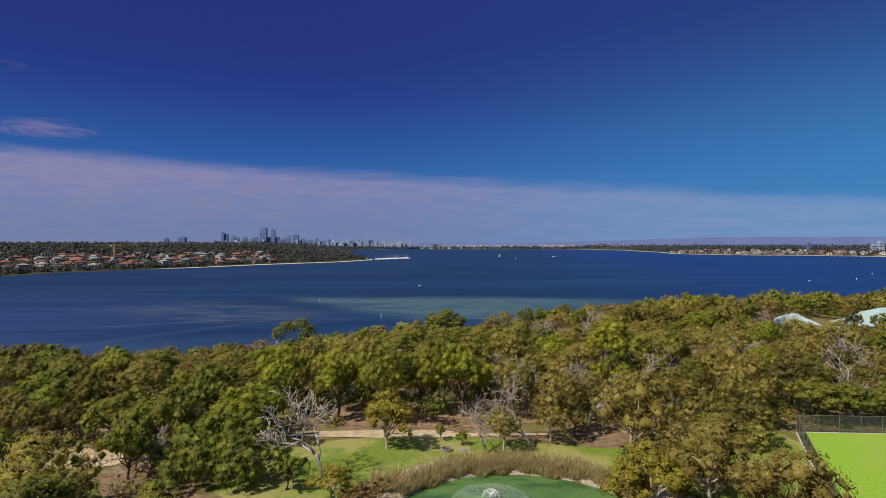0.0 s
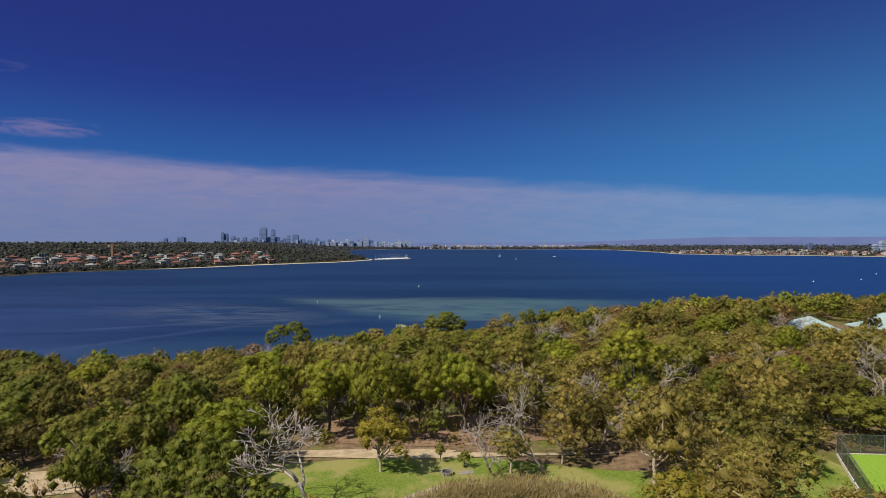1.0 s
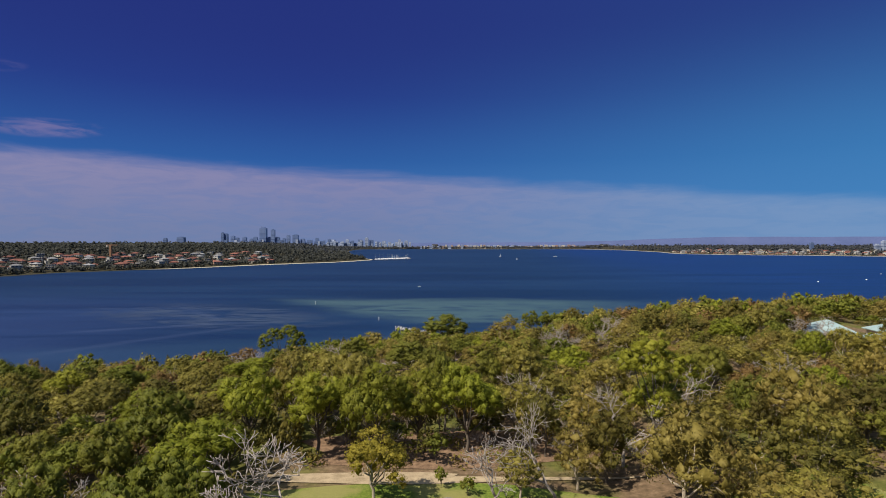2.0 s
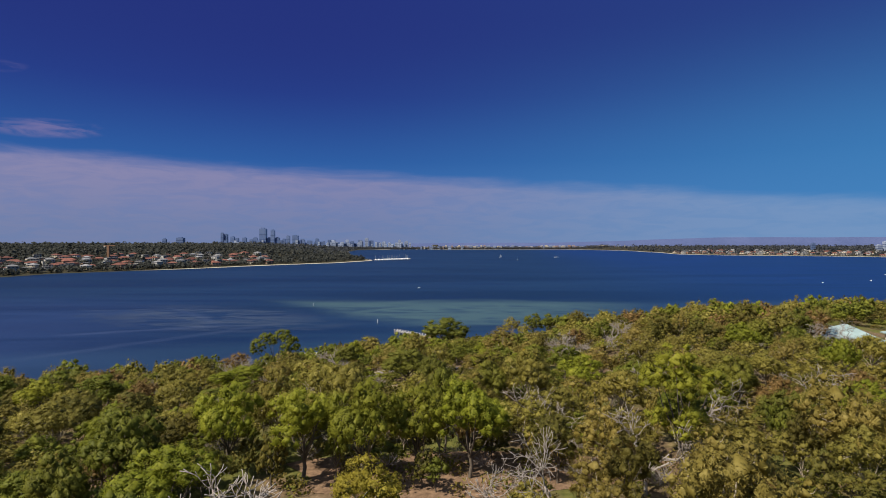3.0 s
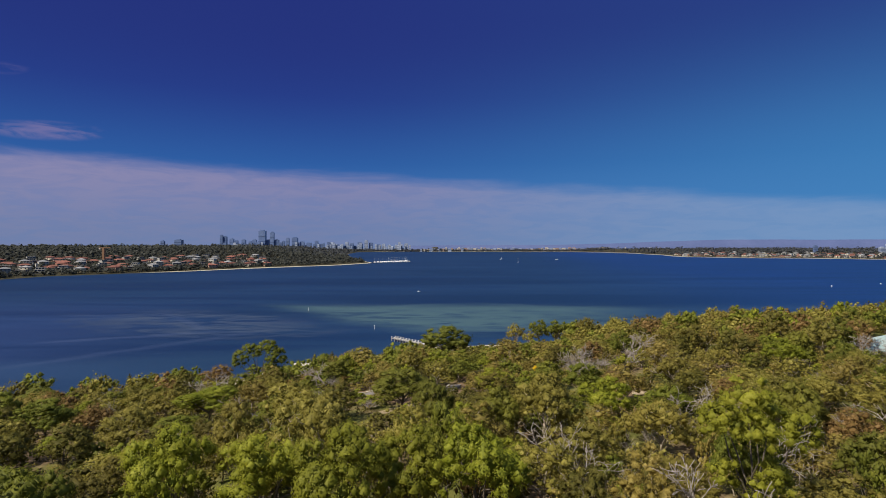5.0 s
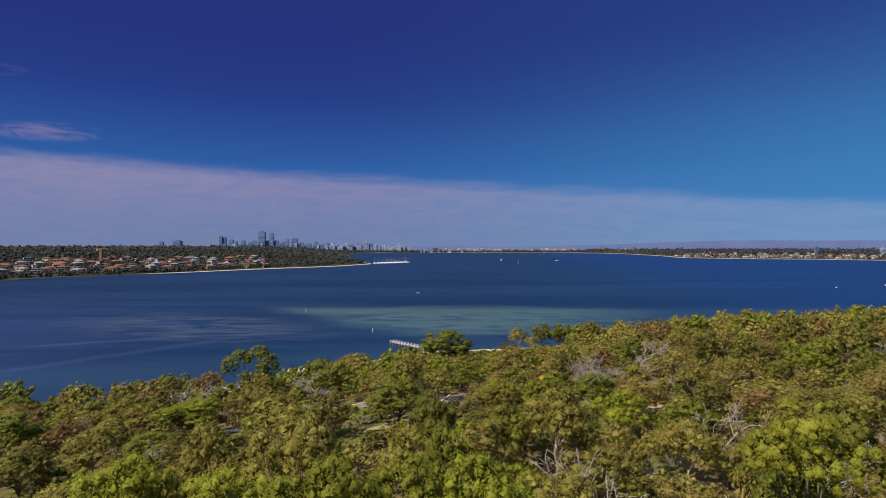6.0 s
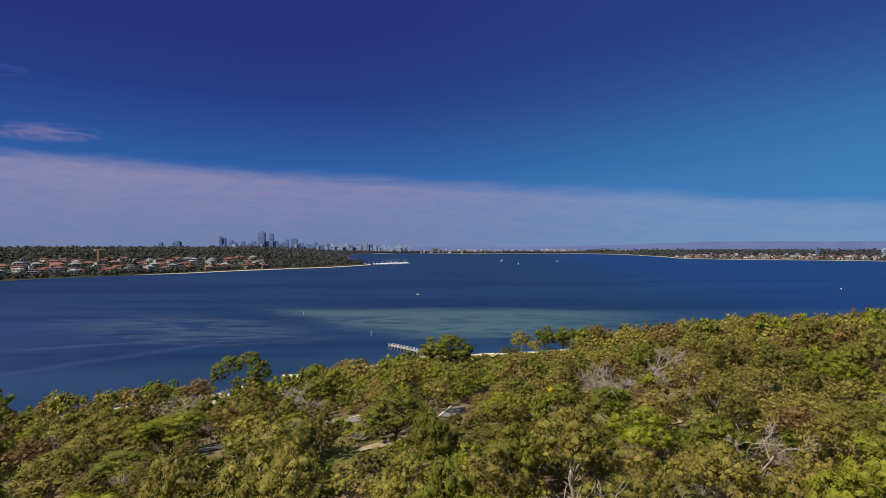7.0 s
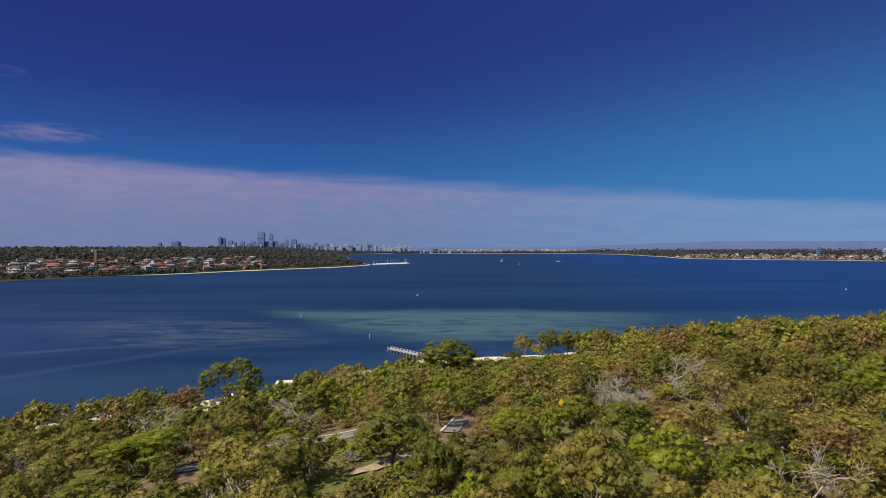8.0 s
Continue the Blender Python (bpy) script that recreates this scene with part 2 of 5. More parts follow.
def water_material():
    """Estuary water: deep blue over weed, milky green over the sandbank."""
    m, n = material("river_water")
    p = place(n)
    x, y, _ = n.add("ShaderNodeSeparateXYZ", {0: p}).outputs
    drift = n.noise(n.stretch(p, (0.010, 0.030, 1.0), 0.08), 1.0, 5.0, 0.6, 0.8)
    streaks = n.noise(n.stretch(p, (0.016, 0.040, 1.0), -0.10), 1.0, 5.0, 0.62, 2.2)
    wind = n.noise(n.stretch(p, (0.0016, 0.010, 1.0), 0.05), 1.0, 4.0, 0.55, 0.5)
    wob = n.math("MULTIPLY", n.math("SUBTRACT", drift, 0.5), 1.9)
    # the bank: a long lens with a straight outer edge and a tip to the west
    def shifted(axis_value, noise_value, amount):
        return n.math("ADD", axis_value, n.math("MULTIPLY", n.math("SUBTRACT", noise_value, 0.5), amount))

    fine = n.noise(n.stretch(p, (0.030, 0.075, 1.0), 0.12), 1.0, 4.0, 0.6, 1.2)
    outer = n.smooth(shifted(y, drift, 55.0), 538.0, 482.0)
    west = n.smooth(n.math("ADD", shifted(y, drift, 60.0), n.math("MULTIPLY", n.math("ADD", x, 120.0), 1.15)), 455.0, 520.0)
    inner = n.smooth(shifted(y, drift, 70.0), 345.0, 392.0)
    east = n.smooth(shifted(x, drift, 120.0), 190.0, 50.0, 0.12, 1.0)
    weed = n.math("MULTIPLY", n.smooth(streaks, 0.44, 0.62, 0.0, 0.65), n.smooth(y, 500.0, 455.0, 0.10, 1.0))
    bank = n.math("MULTIPLY", n.math("MULTIPLY", n.math("MULTIPLY", outer, west), n.math("MULTIPLY", inner, east)), n.math("SUBTRACT", 1.0, weed))
    u2 = n.math("DIVIDE", n.math("ADD", x, 160.0), 105.0)
    v2 = n.math("DIVIDE", n.math("SUBTRACT", n.math("ADD", y, n.math("MULTIPLY", x, 0.35)), 352.0), 62.0)
    r2 = n.math("ADD", n.math("ADD", n.math("MULTIPLY", u2, u2), n.math("MULTIPLY", v2, v2)), wob)
    bank2 = n.math("MULTIPLY", n.smooth(r2, 1.25, 0.1), n.smooth(fine, 0.40, 0.64, 0.0, 0.8))

    def slick(ax, ay, bx, by, half, amount):
        """A pale slick drawn out along a line on the water."""
        d = Vector((bx - ax, by - ay))
        run = d.length
        d /= run
        wx, wy = shifted(x, drift, 16.0), shifted(y, streaks, 14.0)
        along = n.math("ADD", n.math("MULTIPLY", n.math("SUBTRACT", wx, ax), d.x), n.math("MULTIPLY", n.math("SUBTRACT", wy, ay), d.y))
        off = n.math("ABSOLUTE", n.math("SUBTRACT", n.math("MULTIPLY", n.math("SUBTRACT", wx, ax), -d.y), n.math("MULTIPLY", n.math("SUBTRACT", wy, ay), -d.x)))
        ends = n.math("MULTIPLY", n.smooth(along, 0.0, run * 0.2), n.smooth(along, run, run * 0.7))
        return n.math("MULTIPLY", n.math("MULTIPLY", n.smooth(off, half, 0.0), ends), amount)

    slicks = n.math("ADD", slick(-190, 255, -95, 385, 8.0, 0.14), slick(-215, 470, -120, 350, 5.0, 0.13))
    slicks = n.math("ADD", slicks, slick(-215, 325, -120, 375, 7.0, 0.22), clamp=True)
    shelf = n.smooth(n.math("SUBTRACT", y, n.math("MULTIPLY", x, 0.30)), 352.0, 318.0)
    deepwater = n.mix(n.smooth(wind, 0.36, 0.64), (0.004, 0.016, 0.044), (0.008, 0.026, 0.066))
    # channel: bluer sky reflected on the east side, painted into the water colour
    channel = n.smooth(n.math("SUBTRACT", x, n.math("MULTIPLY", y, 0.12)), 0.0, 420.0, 0.0, 0.75)
    deepwater = n.mix(channel, deepwater, (0.004, 0.022, 0.112))
    western = n.math("MULTIPLY", n.smooth(n.math("ADD", x, n.math("MULTIPLY", y, 0.28)), 20.0, -160.0), n.smooth(y, 620.0, 380.0))
    deepwater = n.mix(n.math("MULTIPLY", western, 0.42), deepwater, (0.021, 0.038, 0.122))
    gusts = n.noise(n.stretch(p, (0.0035, 0.030, 1.0), -0.04), 1.0, 5.0, 0.62, 0.8)
    deepwater = n.mix(n.smooth(gusts, 0.46, 0.62, 0.0, 0.6), deepwater, (0.003, 0.014, 0.050))
    c = n.mix(bank, deepwater, (0.043, 0.080, 0.090))
    c = n.mix(bank2, c, (0.040, 0.056, 0.088))
    c = n.mix(slicks, c, (0.070, 0.095, 0.175))
    c = n.mix(n.math("MULTIPLY", shelf, 0.14), c, (0.04, 0.09, 0.14))
    ripple = n.noise(n.stretch(p, (0.5, 0.9, 1.0)), 1.0, 4.0, 0.6)
    return finish(m, n, c, 0.42, spec=0.09, bump=ripple, strength=0.35, distance=0.3)


def pond_material():
    m, n = material("green_pond_water")
    p = place(n)
    c = n.mix(n.smooth(n.noise(n.stretch(p, (0.25, 0.5, 1)), 1.0, 3.0), 0.35, 0.65), (0.028, 0.070, 0.022), (0.065, 0.125, 0.035))
    return finish(m, n, c, 0.22, spec=0.35, bump=n.noise(p, 2.2, 3.0), strength=0.25, distance=0.05)


def spray_material():
    """Fine drops: mostly clear, a little white."""
    m, n = material("fountain_spray")
    t = n.add("ShaderNodeBsdfTransparent")
    d = n.add("ShaderNodeBsdfPrincipled", {"Base Color": (0.75, 0.80, 0.80, 1), "Roughness": 0.5})
    f = n.smooth(n.noise(place(n), 3.5, 3.0), 0.35, 0.75, 0.02, 0.15)
    mx = n.add("ShaderNodeMixShader", {0: f, 1: t.outputs[0], 2: d.outputs[0]})
    n.tree.links.new(mx.outputs[0], n.add("ShaderNodeOutputMaterial").inputs[0])
    return m


WATER_MAT, POND_MAT, SPRAY_MAT = water_material(), pond_material(), spray_material()


# ---- mesh helpers ----
class Geo:
    """Collects vertices and faces of one mesh."""

    def __init__(self):
        self.v, self.f, self.count = [], [], 0

    def add(self, verts, faces):
        self.v.append(np.asarray(verts, dtype=float).reshape(-1, 3))
        k = self.count
        self.f.extend([tuple(i + k for i in face) for face in faces])
        self.count += len(self.v[-1])
        return self

    def box(self, x0, y0, z0, x1, y1, z1, taper=0.0):
        t = taper
        vs = [(x0, y0, z0), (x1, y0, z0), (x1, y1, z0), (x0, y1, z0),
              (x0 + t, y0 + t, z1), (x1 - t, y0 + t, z1), (x1 - t, y1 - t, z1), (x0 + t, y1 - t, z1)]
        return self.add(vs, [(0, 3, 2, 1), (4, 5, 6, 7), (0, 1, 5, 4), (1, 2, 6, 5), (2, 3, 7, 6), (3, 0, 4, 7)])

    def tube(self, points, radii, sides=6):
        pts = [Vector(p) for p in points]
        ring = []
        for i, p in enumerate(pts):
            d = (pts[min(i + 1, len(pts) - 1)] - pts[max(i - 1, 0)]).normalized()
            a = d.orthogonal().normalized()
            b = d.cross(a)
            ring += [p + (a * math.cos(2 * math.pi * k / sides) + b * math.sin(2 * math.pi * k / sides)) * radii[i] for k in range(sides)]
        faces = []
        for i in range(len(pts) - 1):
            for k in range(sides):
                q = (k + 1) % sides
                faces.append((i * sides + k, i * sides + q, (i + 1) * sides + q, (i + 1) * sides + k))
        faces.append(tuple(range(sides))[::-1])
        faces.append(tuple((len(pts) - 1) * sides + k for k in range(sides)))
        return self.add([tuple(p) for p in ring], faces)

    def mesh(self, name, mat, smooth=False):
        me = bpy.data.meshes.new(name)
        me.from_pydata(np.concatenate(self.v).tolist(), [], self.f)
        me.materials.append(mat)
        if smooth:
            me.shade_smooth()
        me.update()
        return me


def part(name, geo, mat, parent=None, label="", smooth=False):
    me = geo if isinstance(geo, bpy.types.Mesh) else geo.mesh(name, mat, smooth)
    ob = new(name, me)
    if parent is not None:
        ob.parent = parent
    if label:
        ob["label"] = label
    return ob


def thing(name, m, label, category, group="", kind=""):
    ob = new(name)
    ob.empty_display_size = 0.5
    ob.matrix_basis = m
    return tagged(ob, label, category, group, kind)


def copy_to(src, m):
    """A copy of a thing at a pose that may stretch it, whatever the source's own scale."""
    return copy_thing(src, m @ Matrix.Diagonal((1 / src.scale.x, 1 / src.scale.y, 1 / src.scale.z, 1)))


# ---- the lie of the land ----
FAR_SHORE = [(-4900, 200), (-3000, 480), (-1000, 760), (-660, 835), (-640, 955), (-562, 1056), (-477, 1155), (-396, 1306), (-268, 1470), (-205, 1640),
             (-216, 1700), (-300, 1950), (-430, 2600), (-560, 3300), (-640, 4300), (-400, 4520), (0, 4510), (500, 4480), (970, 4470), (1060, 4300),
             (1200, 3800), (1124, 2920), (1043, 2546), (1188, 2309), (1421, 2207), (1590, 2026), (4900, 1300), (4900, 6000), (-4900, 6000)]


def far_inside(x, y):
    """Signed distance into the far land, metres."""
    poly = np.array(FAR_SHORE, float)
    best, inside = np.full(x.shape, 1e9), np.zeros(x.shape, bool)
    for (ax, ay), (bx, by) in zip(poly, np.roll(poly, -1, 0)):
        ex, ey = bx - ax, by - ay
        t = np.clip(((x - ax) * ex + (y - ay) * ey) / (ex * ex + ey * ey), 0, 1)
        best = np.minimum(best, np.hypot(x - ax - t * ex, y - ay - t * ey))
        if by != ay:
            cross = ((ay > y) != (by > y)) & (x < ex * (y - ay) / ey + ax)
            inside ^= cross
    return np.where(inside, best, -best)


def ease(t):
    t = np.clip(t, 0, 1)
    return t * t * (3 - 2 * t)


def shore_y(x):
    return np.interp(x, [-500, -137, -54, -12, 45, 284, 700], [-30, 205, 268, 316, 327, 428, 600])


POND = (8.5, 59.5, 15.0, 14.2)


def ground_z(x, y):
    x, y = np.asarray(x, float), np.asarray(y, float)
    d = shore_y(x) - y
    rise = ease(d / (np.clip(188 - 0.5 * np.clip(x, 0, 200), 132, 190) + 0.9 * np.clip(x + 50, -75, 0)))
    top = 20 + 0.08 * np.clip(x - 22, 0, 30) - 0.05 * np.clip(x - 60, 0, 110)
    near = 0.9 * ease(d / 6) + (top - 0.9) * rise
    near = near + rise * (1 - ease((120 - y) / 25)) * (0.5 * np.sin(x * 0.11 + 1) * np.cos(y * 0.09) + 0.3 * np.sin(x * 0.23 + y * 0.17))
    e = np.hypot((x - POND[0]) / POND[2], (y - POND[1]) / POND[3])
    near = near - 1.6 * ease((1.12 - e) / 0.25)
    near = np.where(d > 0, near, -3 * ease(-d / 60))
    if y.size and y.max() < 620:
        return near
    s = far_inside(x, y)
    high = np.where(x < -50, 34, 17) * np.where(y > 4300, np.where(x < -100, 0.22, 1.1), 1)
    far = np.where(s > 0, np.where((x < -480) & (y < 1400), 3.4, 2.5) * ease(s / 13) + high * ease((s - 5) / np.where(x < -50, 420, 420)), -3 * ease(-s / 60))
    return np.maximum(near, far)


def gz(x, y):
    return float(ground_z(np.array([x]), np.array([y]))[0])


def axis(lo, fine_lo, fine_hi, hi, step, grow):
    mid = list(np.arange(fine_lo, fine_hi + step, step))
    out, s = [], step
    a = mid[-1]
    while a < hi:
        s *= grow
        a += s
        out.append(min(a, hi))
    pre, s, a = [], step, mid[0]
    while a > lo:
        s *= grow
        a -= s
        pre.append(max(a, lo))
    return np.array(pre[::-1] + mid + out)


def sheet(name, xs, ys, zfun, mat):
    gx, gy = np.meshgrid(xs, ys)
    z = zfun(gx.ravel(), gy.ravel())
    nx, ny = len(xs), len(ys)
    i = np.arange(nx * ny).reshape(ny, nx)
    faces = np.stack([i[:-1, :-1], i[:-1, 1:], i[1:, 1:], i[1:, :-1]], -1).reshape(-1, 4)
    me = bpy.data.meshes.new(name)
    me.from_pydata(np.stack([gx.ravel(), gy.ravel(), z], 1).tolist(), [], faces.tolist())
    me.materials.append(mat)
    me.shade_smooth()
    return new(name, me)


ground = sheet("ground", axis(-4800, -140, 180, 4800, 3.6, 1.045), axis(-300, 40, 350, 4900, 3.6, 1.035), ground_z, GROUND_MAT)
tagged(ground, "sandy bushland soil with dry grass sloping to a river beach", "ground", kind="structure")
river = sheet("water", np.linspace(-4850, 4850, 9), np.linspace(150, 4880, 9), lambda x, y: 0 * x, WATER_MAT)
tagged(river, "wide calm deep blue river with a pale sandbank", "water", kind="structure")

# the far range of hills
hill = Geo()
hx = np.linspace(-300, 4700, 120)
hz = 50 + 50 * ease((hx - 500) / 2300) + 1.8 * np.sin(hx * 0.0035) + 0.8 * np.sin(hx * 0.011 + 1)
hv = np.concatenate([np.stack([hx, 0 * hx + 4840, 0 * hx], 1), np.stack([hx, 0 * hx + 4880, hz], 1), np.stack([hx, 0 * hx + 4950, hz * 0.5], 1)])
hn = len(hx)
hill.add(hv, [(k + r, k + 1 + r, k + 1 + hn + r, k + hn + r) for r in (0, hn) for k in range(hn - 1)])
tagged(part("backdrop", hill, HILL_MAT, smooth=True), "long low range of hills on the horizon, coloured blue for haze", "hills", kind="structure")


def patch(name, outline, lift, mat, label, category, step=1.5, zfun=None):
    """A thin ground cover that follows the land inside a convex or simple outline."""
    pts = np.array(outline, float)
    x0, y0 = pts.min(0)
    x1, y1 = pts.max(0)
    bm = bmesh.new()
    face = bm.faces.new([bm.verts.new((px, py, 0)) for px, py in outline])
    for ax, lo, hi in ((0, x0, x1), (1, y0, y1)):
        for c in np.arange(lo + step, hi, step):
            co, no = ((c, 0, 0), (1, 0, 0)) if ax == 0 else ((0, c, 0), (0, 1, 0))
            bmesh.ops.bisect_plane(bm, geom=bm.verts[:] + bm.edges[:] + bm.faces[:], plane_co=co, plane_no=no)
    f = zfun or (lambda x, y: ground_z(x, y))
    co = np.array([v.co[:] for v in bm.verts])
    z = f(co[:, 0], co[:, 1]) + lift
    for v, h in zip(bm.verts, z):
        v.co.z = h
    bmesh.ops.recalc_face_normals(bm, faces=bm.faces[:])
    me = bpy.data.meshes.new(name)
    bm.to_mesh(me)
    bm.free()
    me.materials.append(mat)
    return tagged(new(name, me), label, category, kind="structure")


def blob(cx, cy, rx, ry, seed, k=22, wob=0.16):
    r = random.Random(seed)
    ph = [r.uniform(0, 6.28) for _ in range(3)]
    return [(cx + rx * c * (1 + wob * math.sin(3 * a + ph[0]) + wob * 0.6 * math.sin(5 * a + ph[1])),
             cy + ry * s * (1 + wob * math.sin(2 * a + ph[2]) + wob * 0.6 * math.sin(4 * a + ph[0])))
            for a in (2 * math.pi * i / k for i in range(k)) for c, s in ((math.cos(a), math.sin(a)),)]


patch("lawn", blob(4, 72, 34, 14.5, 3), 0.05, LAWN_MAT, "sunlit green park lawn with dry patches", "lawn")
patch("lawn", blob(112, 186, 9, 6, 9), 0.2, LAWN_MAT, "small sunlit lawn before the pavilion", "lawn")
patch("lawn", blob(40, 66, 11, 18, 5), 0.09, LAWN_MAT, "sunlit green lawn beside the fenced turf", "lawn")
patch("lawn", blob(-47, 62, 7, 8, 6), 0.07, LAWN_MAT, "small patch of watered park lawn", "lawn")
patch("path", blob(-6, 87.2, 23, 1.3, 7, wob=0.34), 0.11, SAND_MAT, "pale sandy track along the lawn", "path")
patch("path", blob(-52, 77, 9, 4, 17, wob=0.1), 0.09, SAND_MAT, "pale sandy clearing among the trees", "path")
patch("leaf_litter", blob(2, 98, 24, 8.0, 8), 0.06, DIRT_MAT, "bare reddish leaf litter under the trees", "ground")
COURT_Z = gz(52, 72) + 0.25
patch("turf_court", [(37.8, 50), (112, 46), (112, 77), (51.2, 80.2)], 0.0, COURT_MAT, "bright green mown sports turf", "turf", 6.0, lambda x, y: 0 * x + COURT_Z)
POND_Z = 19.35
patch("pond_bank", [(POND[0] - 0.5 + POND[2] * (1.36 + 0.05 * math.sin(5 * a)) * math.cos(a), POND[1] + POND[3] * (1.30 + 0.04 * math.sin(7 * a)) * math.sin(a)) for a in np.linspace(0, 6.2, 44)], 0.12, GRAVEL_MAT,
      "pale gravel and dry soil bank round the pond", "bank")
patch("pond", [(POND[0] + POND[2] * 1.25 * math.cos(a), POND[1] + POND[3] * 1.25 * math.sin(a)) for a in np.linspace(0, 6.2, 40)], 0.0, POND_MAT,
             "green park pond with ruffled water", "pond", 8.0, lambda x, y: 0 * x + POND_Z)


# ---- trees ----
def unit(rng, k):
    d = rng.normal(size=(k, 3))
    return d / np.linalg.norm(d, axis=1, keepdims=True)


def leaf_quads(rng, centre, normal, length, width):
    """Pointed leaf sprays as folded diamonds, one at each centre."""
    k = len(centre)
    t = np.cross(normal, unit(rng, k))
    t /= np.linalg.norm(t, axis=1, keepdims=True) + 1e-9
    b = np.cross(normal, t)
    l = (length * rng.uniform(0.6, 1.3, k))[:, None]
    wd = (width * rng.uniform(0.6, 1.3, k))[:, None]
    lift = normal * l * 0.25
    vs = np.stack([centre - t * l - lift * 0.6, centre - b * wd + lift * 0.3, centre + t * l - lift * 0.6, centre + b * wd + lift * 0.3], 1)
    return vs.reshape(-1, 3)


def quads_mesh(name, verts, mat):
    k = len(verts) // 4
    me = bpy.data.meshes.new(name)
    me.vertices.add(len(verts))
    me.vertices.foreach_set("co", verts.astype(np.float32).ravel())
    me.loops.add(4 * k)
    me.loops.foreach_set("vertex_index", np.arange(4 * k, dtype=np.int32))
    me.polygons.add(k)
    me.polygons.foreach_set("loop_start", np.arange(0, 4 * k, 4, dtype=np.int32))
    me.materials.append(mat)
    me.update()
    me.validate()
    return me


def crown_lobes(rng, radius, low, high):
    """The masses of a crown: one on top, a ring about it, and smaller ones on the skirts."""
    r0 = radius * rng.uniform(0.42, 0.50)
    out = [(np.array([rng.normal() * 0.08 * radius, rng.normal() * 0.08 * radius, high - r0 * 0.9]), r0)]
    ring, turn = int(rng.integers(4, 6)), rng.uniform(0, 6.28)
    for k in range(ring):
        a, r = turn + 2 * math.pi * (k + rng.uniform(-0.28, 0.28)) / ring, radius * rng.uniform(0.34, 0.46)
        d = radius * rng.uniform(0.44, 0.62)
        out.append((np.array([d * math.cos(a), d * math.sin(a), high - r - (high - low) * rng.uniform(0.10, 0.38)]), r))
    for k in range(5):
        a, r = rng.uniform(0, 6.28), radius * rng.uniform(0.22, 0.32)
        d = radius * rng.uniform(0.50, 0.76)
        out.append((np.array([d * math.cos(a), d * math.sin(a), low + r + (high - low) * rng.uniform(0.0, 0.22)]), r))
    return out


def crown_puffs(rng, lobes, count, size, spread=0.36):
    """Small leafy heads over the outer faces of the lobes: centre, radius and the way outwards."""
    whole = sum(r * r for _, r in lobes)
    out = []
    for i, (c, r) in enumerate(lobes):
        share, made = max(3, round(count * r * r / whole)), 0
        for _ in range(share * 14):
            d = unit(rng, 1)[0]
            if d[2] < -0.55 or d[2] < 0.0 and rng.uniform() < 0.35:
                continue
            p = c + d * r * rng.uniform(0.80, 1.06) * (1, 1, 0.88)
            if any(j != i and np.linalg.norm(p - q) < 0.78 * u for j, (q, u) in enumerate(lobes)):
                continue
            s = min(size * rng.uniform(0.72, 1.32), 0.75 * r)
            if any(np.linalg.norm(p - q) < spread * (s + u) for q, u, _ in out):
                continue
            out.append((p, s, d))
            made += 1
            if made == share:
                break
    return out


CORE_V = np.array([(1, 0, 0), (0, 1, 0), (-1, 0, 0), (0, -1, 0), (0, 0, 1), (0, 0, -1)], float)
CORE_F = np.array([(0, 1, 4), (1, 2, 4), (2, 3, 4), (3, 0, 4), (1, 0, 5), (2, 1, 5), (3, 2, 5), (0, 3, 5)])


def faces_mesh(name, verts, sizes, index, mat, normals=None):
    """A mesh from vertices, the corner count of each face, the corner list and, for foliage, soft vertex normals."""
    me = bpy.data.meshes.new(name)
    me.vertices.add(len(verts))
    me.vertices.foreach_set("co", verts.astype(np.float32).ravel())
    me.loops.add(len(index))
    me.loops.foreach_set("vertex_index", index.astype(np.int32))
    me.polygons.add(len(sizes))
    me.polygons.foreach_set("loop_start", np.concatenate([[0], np.cumsum(sizes)[:-1]]).astype(np.int32))
    me.polygons.foreach_set("use_smooth", np.ones(len(sizes), bool))
    me.materials.append(mat)
    me.update()
    if normals is not None:
        me.normals_split_custom_set_from_vertices(normals.astype(np.float32))
    return me


def leaf_tris(rng, centre, normal, length, width, hang=0.0):
    """Pointed leaf sprays, one triangle at each centre; hang turns them to droop."""
    k = len(centre)
    t = np.cross(normal, unit(rng, k))
    if hang:
        t = t * (1 - hang) + (0, 0, -hang)
    t /= np.linalg.norm(t, axis=1, keepdims=True) + 1e-9
    b = np.cross(normal, t)
    b /= np.linalg.norm(b, axis=1, keepdims=True) + 1e-9
    l = (length * rng.uniform(0.6, 1.35, k))[:, None]
    wd = (width * rng.uniform(0.6, 1.3, k))[:, None]
    return np.stack([centre - t * l * 0.8 - b * wd, centre + t * l, centre - t * l * 0.5 + b * wd], 1).reshape(-1, 3)


